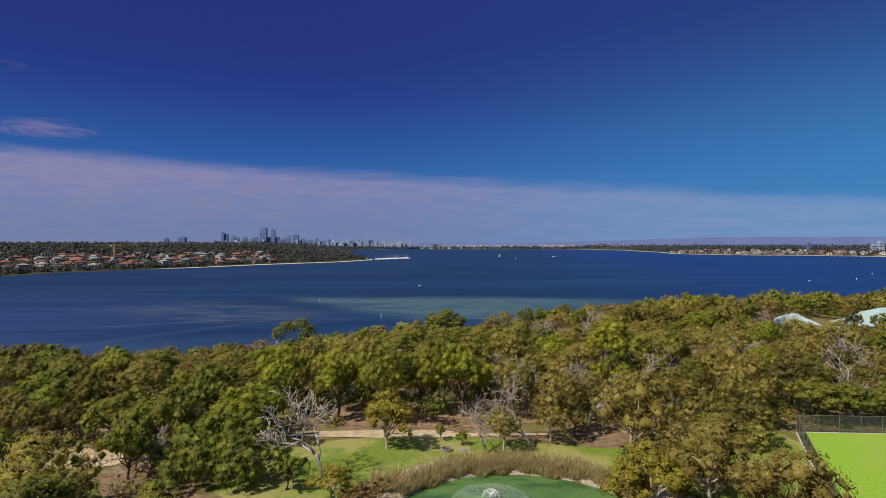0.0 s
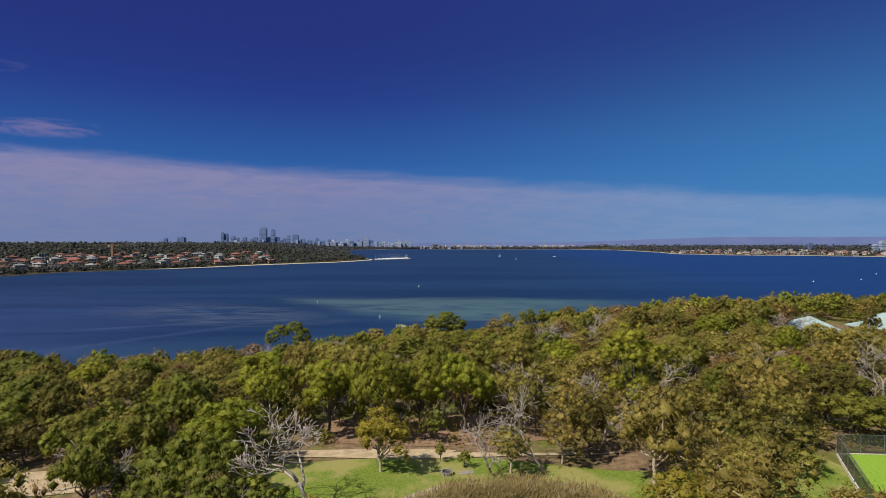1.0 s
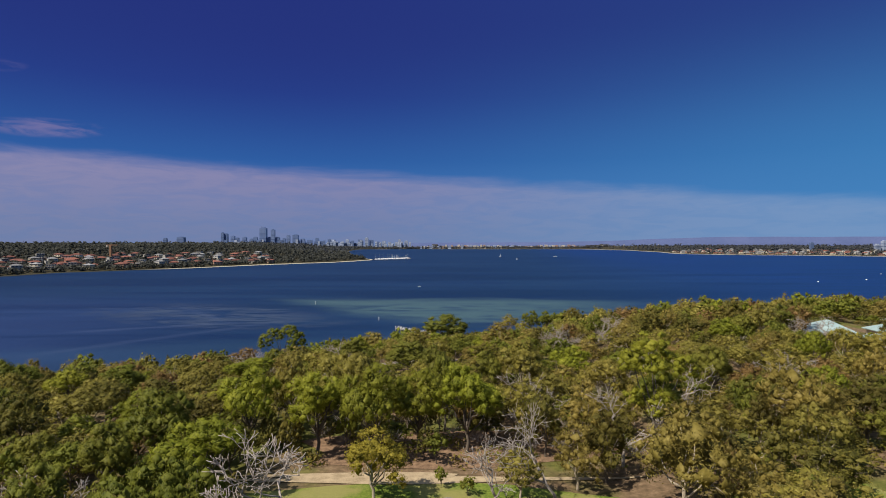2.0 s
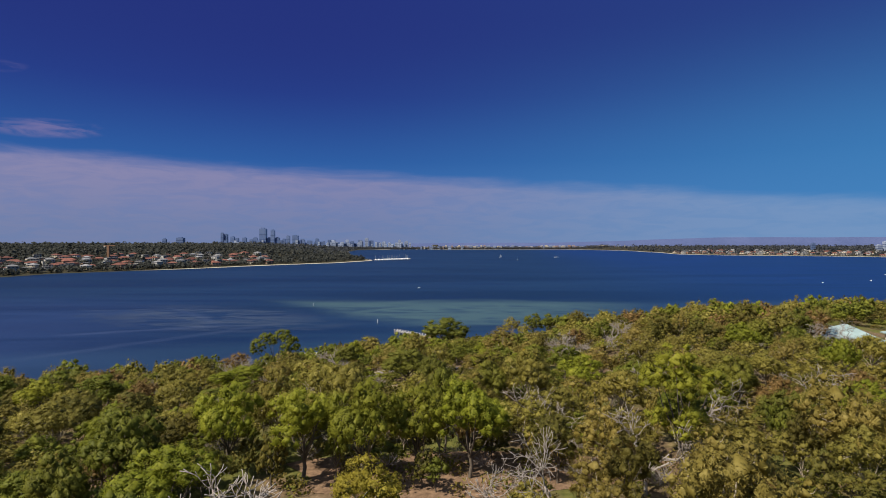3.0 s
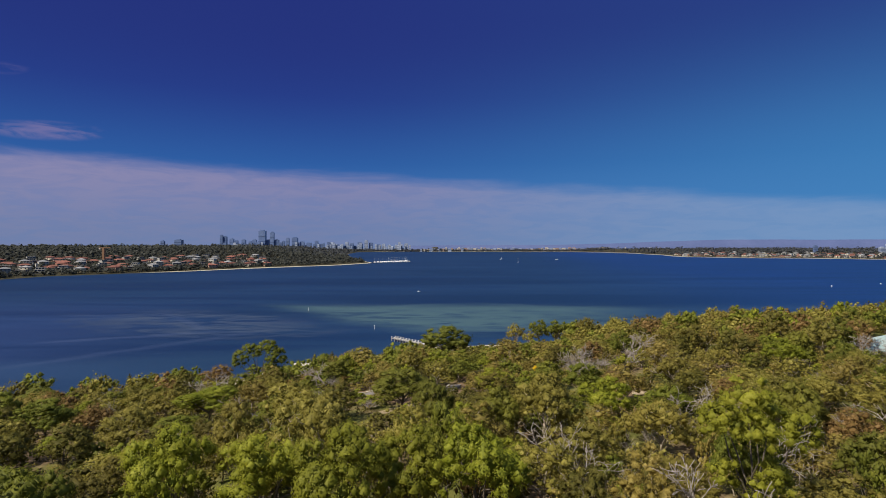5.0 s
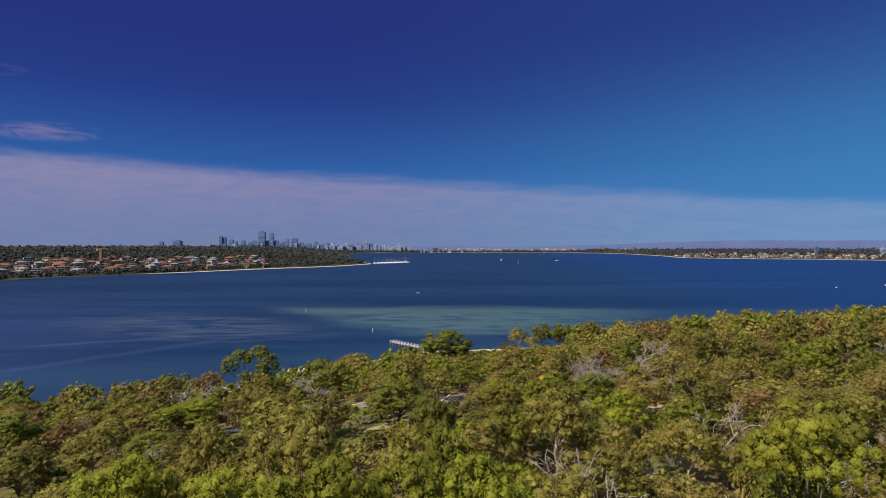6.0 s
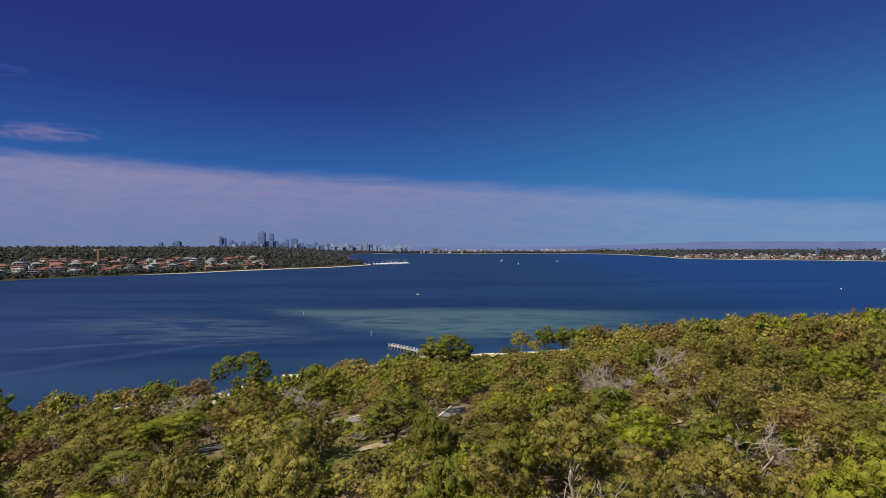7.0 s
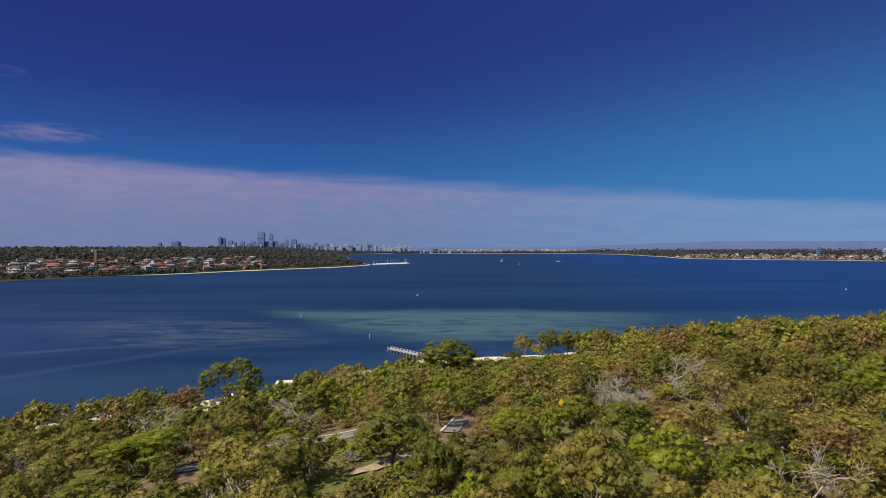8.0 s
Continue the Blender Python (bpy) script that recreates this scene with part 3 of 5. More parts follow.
def crown_mesh(name, rng, lobes, puffs, leaves_n, length, width, mat, ragged=0.3, top=None, hang=0.0):
    """Leaf sprays over the heads of a crown, with the dense foliage inside them."""
    vs, soft, solid, solid_n, tri, base = [], [], [], [], [], 0
    cv, cf = CORE_V, CORE_F
    # the masses themselves bear leaves between their heads
    heads = [(c, r, out, r * r, 1.0) for c, r, out in puffs] + [(c, r * 0.92, np.array([0, 0, 0.5]), 0.6 * r * r, 0.62) for c, r in lobes]
    big = sum(head[3] for head in heads)
    for c, r, out, share, solid_r in heads:
        k = max(6, int(leaves_n * share / big))
        d = unit(rng, k) + out * 0.55
        d /= np.linalg.norm(d, axis=1, keepdims=True)
        pos = c + d * r * rng.uniform(0.66, 1.10 + 0.35 * ragged, (k, 1)) * (1, 1, 0.86) + rng.normal(size=(k, 3)) * min(r, 0.8) * 0.26 * ragged
        if hang:
            pos[:, 2] -= hang * r * rng.uniform(0, 1.2, k)
        nrm = d * 0.8 + unit(rng, k) * (0.35 + 0.4 * ragged) + (0, 0, 0.2)
        nrm /= np.linalg.norm(nrm, axis=1, keepdims=True)
        vs.append(leaf_tris(rng, pos, nrm, length, width, hang))
        sn = d * 0.75 + out * 0.40 + unit(rng, k) * (0.10 + 0.26 * ragged) + (0, 0, 0.10)
        soft.append(np.repeat(sn / np.linalg.norm(sn, axis=1, keepdims=True), 3, 0))
        solid.append(cv * r * solid_r * rng.uniform(0.55, 1.0, (len(cv), 1)) * (1, 1, 0.84) + c)
        sn = cv * 0.7 + out * 0.35 + rng.normal(size=cv.shape) * 0.30
        solid_n.append(sn / np.linalg.norm(sn, axis=1, keepdims=True))
        tri.append(cf + base)
        base += len(cv)
    leaves_v = np.concatenate(vs)
    solid, tri = np.concatenate(solid), np.concatenate(tri) + len(leaves_v)
    allv = np.concatenate([leaves_v, solid])
    if top:
        allv[:, 2] *= top / np.percentile(allv[:, 2], 99.7)
    nq = len(leaves_v) // 3
    sizes = np.full(nq + len(tri), 3)
    return faces_mesh(name, allv, sizes, np.concatenate([np.arange(3 * nq), tri.ravel()]), mat, np.concatenate(soft + solid_n))


def bent(a, b, rng, sway, k=4):
    a, b = np.array(a, float), np.array(b, float)
    pts = [a + (b - a) * i / k for i in range(k + 1)]
    for p in pts[1:-1]:
        p += rng.normal(size=3) * sway
    return [tuple(p) for p in pts]


def trunk_mesh(name, rng, lobes, puffs, fork, girth, mat, twigs=6):
    """A trunk, a limb to each mass of the crown, and thinner branches out to some of its heads."""
    g = Geo()
    top = np.array([rng.normal() * 0.3, rng.normal() * 0.3, fork])
    g.tube(bent((0, 0, -0.6), top, rng, 0.10), [girth * q for q in (1.25, 0.95, 0.85, 0.78, 0.7)], 6)
    for c, r in lobes:
        start = top * rng.uniform(0.55, 1.0)
        g.tube(bent(start, c, rng, 0.24, 3), [girth * q for q in (0.55, 0.42, 0.30, 0.14)], 4)
    for i in rng.permutation(len(puffs))[:twigs]:
        c, r, out = puffs[i]
        near = min(lobes, key=lambda l: np.linalg.norm(l[0] - c))[0]
        g.tube(bent(near, c + out * r * 1.25, rng, 0.14, 3), [girth * q for q in (0.24, 0.20, 0.15, 0.07)], 3)
    return g.mesh(name, mat, True)


def make_tree(name, seed, height, radius, low, detail, mat, bark, label, category, size=0.155, ragged=0.3, slim=0.5, girth=0.22, fork=0.36, twigs=5):
    """detail: heads, leaf sprays, their length and how much larger the heads grow."""
    count, leaves_n, leaf, grow = detail
    rng = np.random.default_rng(seed)
    lobes = crown_lobes(rng, radius * 1.04, height * low, height * 0.95)
    puffs = crown_puffs(rng, lobes, count, size * radius * grow)
    root = thing(name, Matrix(), label, category)
    part("trunk", trunk_mesh(name + "_trunk", rng, lobes, puffs, height * fork, girth, bark, twigs), None, root)
    part("crown", crown_mesh(name + "_crown", rng, lobes, puffs, leaves_n, leaf, leaf * slim, mat, ragged, height), None, root)
    return root


def branch_tree(g, rng, at, way, length, radius, depth, children=None):
    """A bare limb that forks again and again; the first forks are handed out as limbs of their own."""
    pts, rad, p, d = [at], [radius], np.array(at, float), np.array(way, float)
    for i in range(3):
        d = d + rng.normal(size=3) * 0.22 + (0, 0, 0.04)
        d /= np.linalg.norm(d)
        p = p + d * length / 3
        pts.append(tuple(p))
        rad.append(max(0.022, radius * (1 - 0.14 * (i + 1))))
    g.tube(pts, rad, 6 if depth > 3 else 4 if depth > 1 else 3)
    if depth == 0:
        return
    for _ in range(int(rng.integers(2, 4)) + (1 if children is not None else 0)):
        q = d * 0.8 + unit(rng, 1)[0] * 0.75
        q[2] = q[2] * 0.75 + 0.10
        q /= np.linalg.norm(q)
        t = rng.uniform(0.6, 1.0)
        k = min(2, int(t * 3))
        base = np.array(pts[k]) + (np.array(pts[k + 1]) - np.array(pts[k])) * (t * 3 - k)
        out = Geo() if children is not None else g
        branch_tree(out, rng, tuple(base), q, length * rng.uniform(0.66, 0.90), max(0.022, radius * 0.60), depth - 1)
        if children is not None:
            children.append(out)


def make_dead(seed, tall, length, radius, depth, lean=(0.0, 0.0)):
    rng = np.random.default_rng(seed)
    g, limbs = Geo(), []
    branch_tree(g, rng, (0, 0, -0.4), np.array([lean[0], lean[1], 1.0]), length, radius, depth, limbs)
    grow = tall / max(v[:, 2].max() for geo in (g, *limbs) for v in geo.v)
    for geo in (g, *limbs):
        geo.v = [v * (grow, grow, grow) for v in geo.v]
    root = thing("dead_tree", Matrix(), "bare grey leafless tree with bleached forking branches", "dead tree", "bare trees")
    part("trunk", g.mesh("dead_trunk", BARK_DEAD, True), None, root)
    for limb in limbs:
        part("limb", limb.mesh("dead_limb", BARK_DEAD, True), None, root)
    return root


DETAIL = {"near": (86, 4500, 0.150, 1.0), "far": (62, 2300, 0.190, 1.12), "remote": (32, 470, 0.29, 1.4)}
KINDS = {
    "gum": dict(mat=LEAF_GREEN, bark=BARK, label="green rounded gum tree with a billowing crown", low=0.33, ragged=0.25, size=0.165),
    "banksia": dict(mat=LEAF_OLIVE, bark=BARK_PALE, label="olive brown bushland tree with a ragged dense crown", low=0.20, ragged=1.0, size=0.125, slim=0.36, twigs=9),
    "tuart": dict(mat=LEAF_KHAKI, bark=BARK_PALE, label="khaki green tuart tree with pale limbs", low=0.32, ragged=0.8, size=0.135, slim=0.40, twigs=11),
    "sheoak": dict(mat=LEAF_DARK, bark=BARK, label="dark green bushy tree with a shaded crown", low=0.20, ragged=0.6, size=0.14, slim=0.42),
    "wattle": dict(mat=LEAF_FRESH, bark=BARK, label="bright yellow green wattle tree in sun", low=0.36, ragged=0.2, size=0.165),
    "golden_wattle": dict(mat=LEAF_GOLD, bark=BARK_PALE, label="golden yellow flowering wattle tree beside the lawn", low=0.24, ragged=0.6, size=0.14, twigs=8),
    "marri": dict(mat=LEAF_RUST, bark=BARK, label="rusty brown bushland tree with dry leaves", low=0.24, ragged=0.9, size=0.13, slim=0.38, twigs=8),
}
BASE_H, BASE_R = 9.0, 4.0
PROTO = {}
for ki, (kind, looks) in enumerate(KINDS.items()):
    for li, (lod, detail) in enumerate(DETAIL.items()):
        for var in range(4):
            if kind == "wattle" and lod == "near":
                detail = (120, 8000, 0.112, 0.86)
            ob = make_tree(kind + "_tree", 100 * ki + 10 * li + var, BASE_H, BASE_R, detail=detail, category="tree", **looks)
            ob["group"] = kind + " trees of the park"
            PROTO[kind, lod, var] = ob
USED = set()
TREES = []
FAR_CANOPY = {}


def plant(kind, x, y, height, radius, joined=False):
    """One tree of a kind, height and crown radius in metres; far ones join the canopy of the slope."""
    lod = "remote" if joined or radius < 2.4 else "near" if y < 165 and radius > 3.0 else "far"
    var = plant.rng.randrange(4)
    sx, sz = radius / BASE_R, height / BASE_H
    m = pose(x, y, gz(x, y) - 0.1, 0, 0, plant.rng.uniform(0, 360)) @ Matrix.Diagonal((sx, sx, sz, 1))
    TREES.append((x, y, radius))
    src = PROTO[kind, lod, var]
    if joined:
        FAR_CANOPY.setdefault(kind, []).append((next(o for o in src.children if o.name.startswith("crown")).data, m))
        return None
    if (kind, lod, var) in USED:
        return copy_to(src, m)
    USED.add((kind, lod, var))
    src.matrix_basis = m
    return src


plant.rng = random.Random(11)

# trees whose tops stand out: kind, x, y, height of the top above the river, crown radius
TOPS = [("sheoak", -112, 150, 22.6, 4.6), ("gum", -98, 148, 21.0, 4.2), ("gum", -86, 150, 21.2, 4.2), ("gum", -122, 170, 17.0, 4.4), ("gum", -70, 140, 22.8, 4.6), ("gum", -110, 196, 12.3, 4.5), ("wattle", -45, 150, 22.3, 6.2), ("gum", -93, 222, 8.8, 4.0),
        ("sheoak", -81, 219, 10.8, 3.0), ("marri", -72, 222, 11.4, 5.0), ("gum", -44.5, 250, 9.8, 3.6), ("gum", -8, 144, 27.2, 5.6),
        ("tuart", 0, 139, 23.8, 3.8), ("sheoak", 8.7, 136, 28.2, 4.6), ("tuart", 14.7, 123, 31.2, 4.6), ("banksia", 4.6, 116.5, 28.7, 4.2),
        ("tuart", 17, 111.5, 27.4, 4.4), ("tuart", -24, 131.4, 27.6, 4.8), ("gum", -45, 136, 20.8, 4.2), ("wattle", -38, 114, 24.2, 4.6)]
TOPS += [("wattle", -17.6, 95.4, 31.6, 5.0), ("wattle", -9.8, 94, 32.8, 4.6), ("wattle", -3.5, 98, 31.0, 4.2), ("wattle", 3.2, 96, 32.4, 4.8),
         ("tuart", -26, 220.6, 17.4, 5.2), ("marri", 35.5, 158, 23.4, 4.6), ("tuart", 42, 202, 23.6, 4.6), ("sheoak", 60, 274, 20.0, 6.5),
         ("banksia", 113, 324, 16.3, 6.0), ("marri", 76, 256, 22.4, 5.6), ("wattle", 71, 240, 18.6, 7.5), ("tuart", 54, 142, 27.4, 4.6),
         ("tuart", 44, 148, 30.0, 4.2), ("sheoak", 64.7, 168.4, 30.6, 4.4), ("banksia", 25, 75, 32.6, 5.0), ("banksia", 47.4, 92, 34.0, 5.0)]
TOPS += [("banksia", 48, 90, 31.6, 4.2), ("gum", 56.5, 86, 29.0, 4.2), ("gum", 63, 86.5, 28.2, 4.2), ("gum", 70, 87, 28.0, 4.2), 
         ("sheoak", 41, 77, 28.8, 4.0), ("gum", 0.5, 249, 20.4, 9.2), ("gum", -11, 246, 15.0, 5.0), ("sheoak", 6, 262, 13.0, 5.0),
         ("banksia", 107, 250, 27.2, 5.0), ("gum", 99, 184, 31.4, 4.6), ("marri", 104, 184, 30.6, 4.4), ("tuart", 67, 128, 29.6, 4.8)]
TOPS += [("banksia", 16, 84, 28.0, 3.4), ("sheoak", 20, 86, 29.0, 3.8), ("banksia", 29, 84, 30.5, 4.6), ("golden_wattle", -12.5, 63.8, 24.4, 2.8), ("marri", -8.0, 62.5, 23.2, 2.6),
         ("golden_wattle", 22.5, 61, 28.0, 5.0), ("banksia", 28.5, 60, 31.2, 5.0), ("tuart", 33, 66, 29.4, 4.4), ("golden_wattle", -7.8, 81, 28.2, 3.8),
         ("tuart", 8.6, 80.5, 26.0, 2.9), ("gum", -18.6, 67.5, 25.0, 2.3), ("tuart", 34.5, 313, 12.2, 4.2), ("gum", 46, 317, 13.4, 5.0), ("tuart", 40, 308, 9.5, 3.6), ("gum", 54, 314, 13.8, 5.2), ("gum", 63, 310, 14.6, 5.4), ("sheoak", 28, 302, 7.0, 4.4), ("gum", 2.8, 82.5, 22.3, 1.0), ("gum", -0.4, 84.5, 22.4, 0.9)]
for kind, x, y, top, r in TOPS:
    plant(kind, x, y, top + 0.3 - gz(x, y), r)
TOP_XY = np.array([(x, y, top) for _, x, y, top, r in TOPS if r > 3.9])


def canopy(x, y):
    """Height of the closed canopy round about, from the trees that stand out."""
    d2 = (TOP_XY[:, 0] - x) ** 2 + (TOP_XY[:, 1] - y) ** 2 + 30
    k = 1 / d2 ** 1.5
    return float((k * (TOP_XY[:, 2] - ground_z(TOP_XY[:, 0], TOP_XY[:, 1]))).sum() / k.sum())


round_tree = make_tree("round_wattle_tree", 950, 37.4 - gz(29, 94), 4.7, 0.30, (170, 15000, 0.095, 0.82), LEAF_FRESH, BARK, "tall rounded bright green wattle tree standing over the scrub", "tree", ragged=0.3, girth=0.26)
round_tree.matrix_basis = pose(29, 94, gz(29, 94))
TREES.append((29, 94, 4.4))

# dead and bare trees: seed, place, height, first length, girth, forks, lean
DEAD = ((1, -14.6, 69.3, 11.8, 2.5, 0.15, 6, (0, 0)), (2, 5.9, 80.3, 8.0, 2.2, 0.14, 5, (-0.3, 0)), (3, 43, 174, 7.6, 2.0, 0.16, 5, (0.2, 0)), (4, 29, 165, 6.2, 1.6, 0.16, 5, (-0.4, 0)),
        (5, -54, 163, 9.4, 2.6, 0.16, 5, (0, 0)), (6, -40, 74, 8.4, 2.6, 0.18, 5, (0.1, 0)), (7, 36.5, 108, 9.0, 2.6, 0.17, 5, (0.3, 0)), (8, -62, 150, 7.0, 2.4, 0.15, 4, (0.2, 0)),
        (9, 16.5, 102, 10.0, 2.6, 0.16, 5, (-0.2, 0)), (12, 12.8, 80.6, 11.0, 3.4, 0.17, 5, (0.1, 0)), (13, 38, 122, 8.6, 2.4, 0.15, 5, (0.3, 0)))
DEAD += ((14, 74, 103, 9.0, 2.6, 0.17, 5, (0, 0)), (15, 23.5, 90.5, 10.5, 2.6, 0.17, 5, (-0.3, 0)), (16, 86, 124, 9.5, 2.6, 0.17, 5, (0.2, 0)), (17, 101, 176, 8.5, 2.4, 0.16, 5, (0, 0)),
         (18, 114, 184, 8.0, 2.4, 0.16, 5, (0.1, 0)), (19, -26, 170, 7.0, 2.0, 0.15, 5, (0, 0)), (20, 58, 112, 9.5, 2.6, 0.16, 5, (0, 0)), (21, 34, 168, 6.6, 1.8, 0.15, 5, (0.3, 0)))
for seed, x, y, tall, length, radius, depth, lean in DEAD:
    ob = make_dead(seed, tall, length, radius, depth, lean)
    ob.matrix_basis = pose(x, y, gz(x, y), 0, 0, 40 * seed)
    TREES.append((x, y, 2.6))

# roads and tracks through the bush: from, to, half width
ROAD_LINES = [((-44, 151), (-17, 162), 2.0), ((-17, 162), (-6, 167), 1.8), ((2.8, 174), (0.4, 160), 1.25), ((-3, 151), (-13, 140), 1.5),
              ((-72, 203), (-54, 203), 3.0), ((-66, 236), (-40, 240), 3.0), ((36, 149), (39, 151), 1.6), ((56, 190), (60, 191), 1.8), ((-36, 137), (-33, 142), 2.0)]


def clear_of(x, y):
    """Where nothing tall grows."""
    if -24 < x < 27 and 38 < y < 91 or -55 < x < -40 and 54 < y < 80 or -37 < x < -20 and 54 < y < 80:
        return True
    if 33 < x < 47 and 46 < y < 76 or 37 < x < 112 and 44 < y < 83:
        return True
    if y > shore_y(x) - (16 if 10 < x < 48 else 4):
        return True
    if 102 < x < 122 and 179 < y < 192 or 112 < x < 185 and 186 < y < 235 or -61 < x < -40 and 226 < y < 262 or -77 < x < -59 and 224 < y < 242:
        return True
    for (ax, ay), (bx, by), half in ROAD_LINES:
        for lift in (0, 3.0):
            ex, ey = bx - ax, by - ay
            t = min(1, max(0, ((x - ax) * ex + (y + lift - ay) * ey) / (ex * ex + ey * ey)))
            if math.hypot(x - ax - t * ex, y + lift - ay - t * ey) < half + 1.2:
                return True
    return False


# the bush: everything between, down to the beach
bush = random.Random(5)
cells = {}
for x, y, r in TREES:
    cells.setdefault((int(x // 14), int(y // 14)), []).append((x, y, r))
def choose_kind(x, y):
    """Olive scrub trees to the east, green gums to the middle, dark ones in the west."""
    right = 1 / (1 + math.exp(-(x - 6 - 0.1 * (y - 100)) / 12))
    west = 1 / (1 + math.exp((x + 38) / 9)) * (1 if y < 150 else 0.35)
    odds = {"banksia": 0.10 + 0.24 * right, "tuart": 0.20 + 0.14 * right, "gum": 0.42 - 0.18 * right - 0.12 * west,
            "sheoak": 0.16 + 0.30 * west, "wattle": 0.12 - 0.07 * right - 0.06 * west, "marri": 0.03 + 0.04 * west}
    return bush.choices(list(odds), list(odds.values()))[0]


def fill(tries, small):
    """Trees at random with no crown inside another; the small ones fill the gaps."""
    for _ in range(tries):
        y = bush.uniform(44, 400)
        x = bush.uniform(-0.80 * y - 10, 0.80 * y + 6)
        if x > 260 or clear_of(x, y):
            continue
        h = canopy(x, y) * 0.97 + bush.choice((bush.uniform(-0.5, 2.6), bush.uniform(-2.0, 0.6), bush.uniform(-4.8, -1.5)))
        d = float(shore_y(x)) - y
        if -33 < x < 54 and d < 80:
            h = min(h, 0.8 + 0.08 * d)
        if -4 < x < 42 and 188 < y < 252:
            h = min(h, 5.5)
        if -82 < x < -36 and d < 48:
            h = min(h, 5.5)
        if 92 < x < 175 and 140 < y < 190:
            h = min(h, 4.6 if x < 126 else 6.0)
        h = max(2.6, min(12.5, h))
        for (ax, ay), (bx, by), _ in ROAD_LINES[:5]:
            # low growth before the stretches of road that lie open
            if min(ax, bx) - 2.5 < x < max(ax, bx) + 2.5:
                before = (ay + (by - ay) * (x - ax) / (bx - ax) if abs(bx - ax) > 6 else min(ay, by)) - y
                if 0 < before < 22:
                    h = min(h, max(1.4, 0.29 * before))
        r = min(0.50 * h, bush.uniform(3.0, 5.6))
        if small:
            h, r = h * bush.uniform(0.42, 0.70), min(0.5 * h, bush.uniform(1.5, 2.6))
        near_by = 0.58 if small else 0.84
        cx, cy = int(x // 14), int(y // 14)
        if any(math.hypot(x - a, y - b) < near_by * (r + q) for i in (-1, 0, 1) for j in (-1, 0, 1) for a, b, q in cells.get((cx + i, cy + j), ())):
            continue
        plant(choose_kind(x, y), x, y, h, r, joined=y > 195 or small and y > 172)
        cells.setdefault((cx, cy), []).append((x, y, r))


for kind, x, y, h, r in (("sheoak", 139.5, 193.5, 9.5, 3.4), ("gum", 146, 190, 8.0, 3.0), ("banksia", 163, 203, 8.5, 3.2)):
    plant(kind, x, y, h, r)
fill(9000, False)
fill(9000, True)
for kind, rows in FAR_CANOPY.items():
    vs, nv, index, base = [], [], [], 0
    for me, m in rows:
        co, li = np.empty(len(me.vertices) * 3), np.empty(len(me.loops), np.int32)
        no = np.empty(len(me.loops) * 3)
        me.vertices.foreach_get("co", co)
        me.loops.foreach_get("vertex_index", li)
        me.corner_normals.foreach_get("vector", no)
        mm = np.array(m)
        vn = np.zeros((len(me.vertices), 3))
        vn[li] = no.reshape(-1, 3)
        vn = vn @ np.linalg.inv(mm[:3, :3])
        nv.append(vn / (np.linalg.norm(vn, axis=1, keepdims=True) + 1e-9))
        vs.append(co.reshape(-1, 3) @ mm[:3, :3].T + mm[:3, 3])
        index.append(li + base)
        base += len(vs[-1])
    index = np.concatenate(index)
    joined = faces_mesh("bushland_canopy", np.concatenate(vs), np.full(len(index) // 3, 3), index, KINDS[kind]["mat"], np.concatenate(nv))
    tagged(new("bushland_canopy", joined), "dense bushland canopy on the slope above the beach", "bushland", kind="stuff")
for key, ob in PROTO.items():
    if key not in USED:
        for o in (*ob.children_recursive, ob):
            bpy.data.objects.remove(o)


def special_tree(name, seed, x, y, lobes, count, size, leaves_n, leaf, mat, bark, fork, girth, label, hang=0.0, slim=0.5):
    """A tree with a crown of its own, from masses given as (dx, dy, height above ground, radius)."""
    rng = np.random.default_rng(seed)
    full = [(np.array([dx, dy, h]), r) for dx, dy, h, r in lobes]
    puffs = crown_puffs(rng, full, count, size)
    root = thing(name, pose(x, y, gz(x, y)), label, "tree")
    part("trunk", trunk_mesh(name + "_trunk", rng, full, puffs, fork, girth, bark), None, root)
    part("crown", crown_mesh(name + "_crown", rng, full, puffs, leaves_n, leaf, leaf * slim, mat, 0.35, None, hang), None, root)
    TREES.append((x, y, 5))
    return root


special_tree("river_gum_tree", 31, -55.8, 212, [(-5.0, 0, 11.0, 2.4), (-2.8, 0, 12.9, 2.4), (2.2, 1, 13.5, 2.9), (5.0, 0, 11.8, 2.8), (6.8, 0, 9.6, 2.0), (-6.2, 0, 9.0, 1.8),
             (4.0, -1, 9.6, 1.8), (4.4, -1, 7.0, 2.2), (-0.4, 0, 12.6, 1.9), (6.2, 0, 6.6, 2.0)], 150, 0.66, 6500, 0.2, LEAF_GREEN, BARK, 5.0, 0.30,
             "tall spreading gum tree with an open forked crown above the beach")
special_tree("willow_tree", 33, -28, 73.5, [(0, 0, 5.0, 3.1), (-3.4, -1, 4.2, 2.8), (3.4, -1, 4.2, 2.8), (-1, -4, 3.4, 2.8), (2, -4, 3.2, 2.7), (-5.6, -3, 2.8, 2.4), (5.6, -2.5, 2.8, 2.4), (0, 2.5, 4.4, 2.5),
             (-3, -6, 2.4, 2.3), (3.5, -6, 2.4, 2.3)], 240, 0.70, 17000, 0.18, LEAF_GREEN, BARK, 3.0, 0.3, "dark green weeping tree with drooping foliage beside the pond", hang=0.7, slim=0.3)


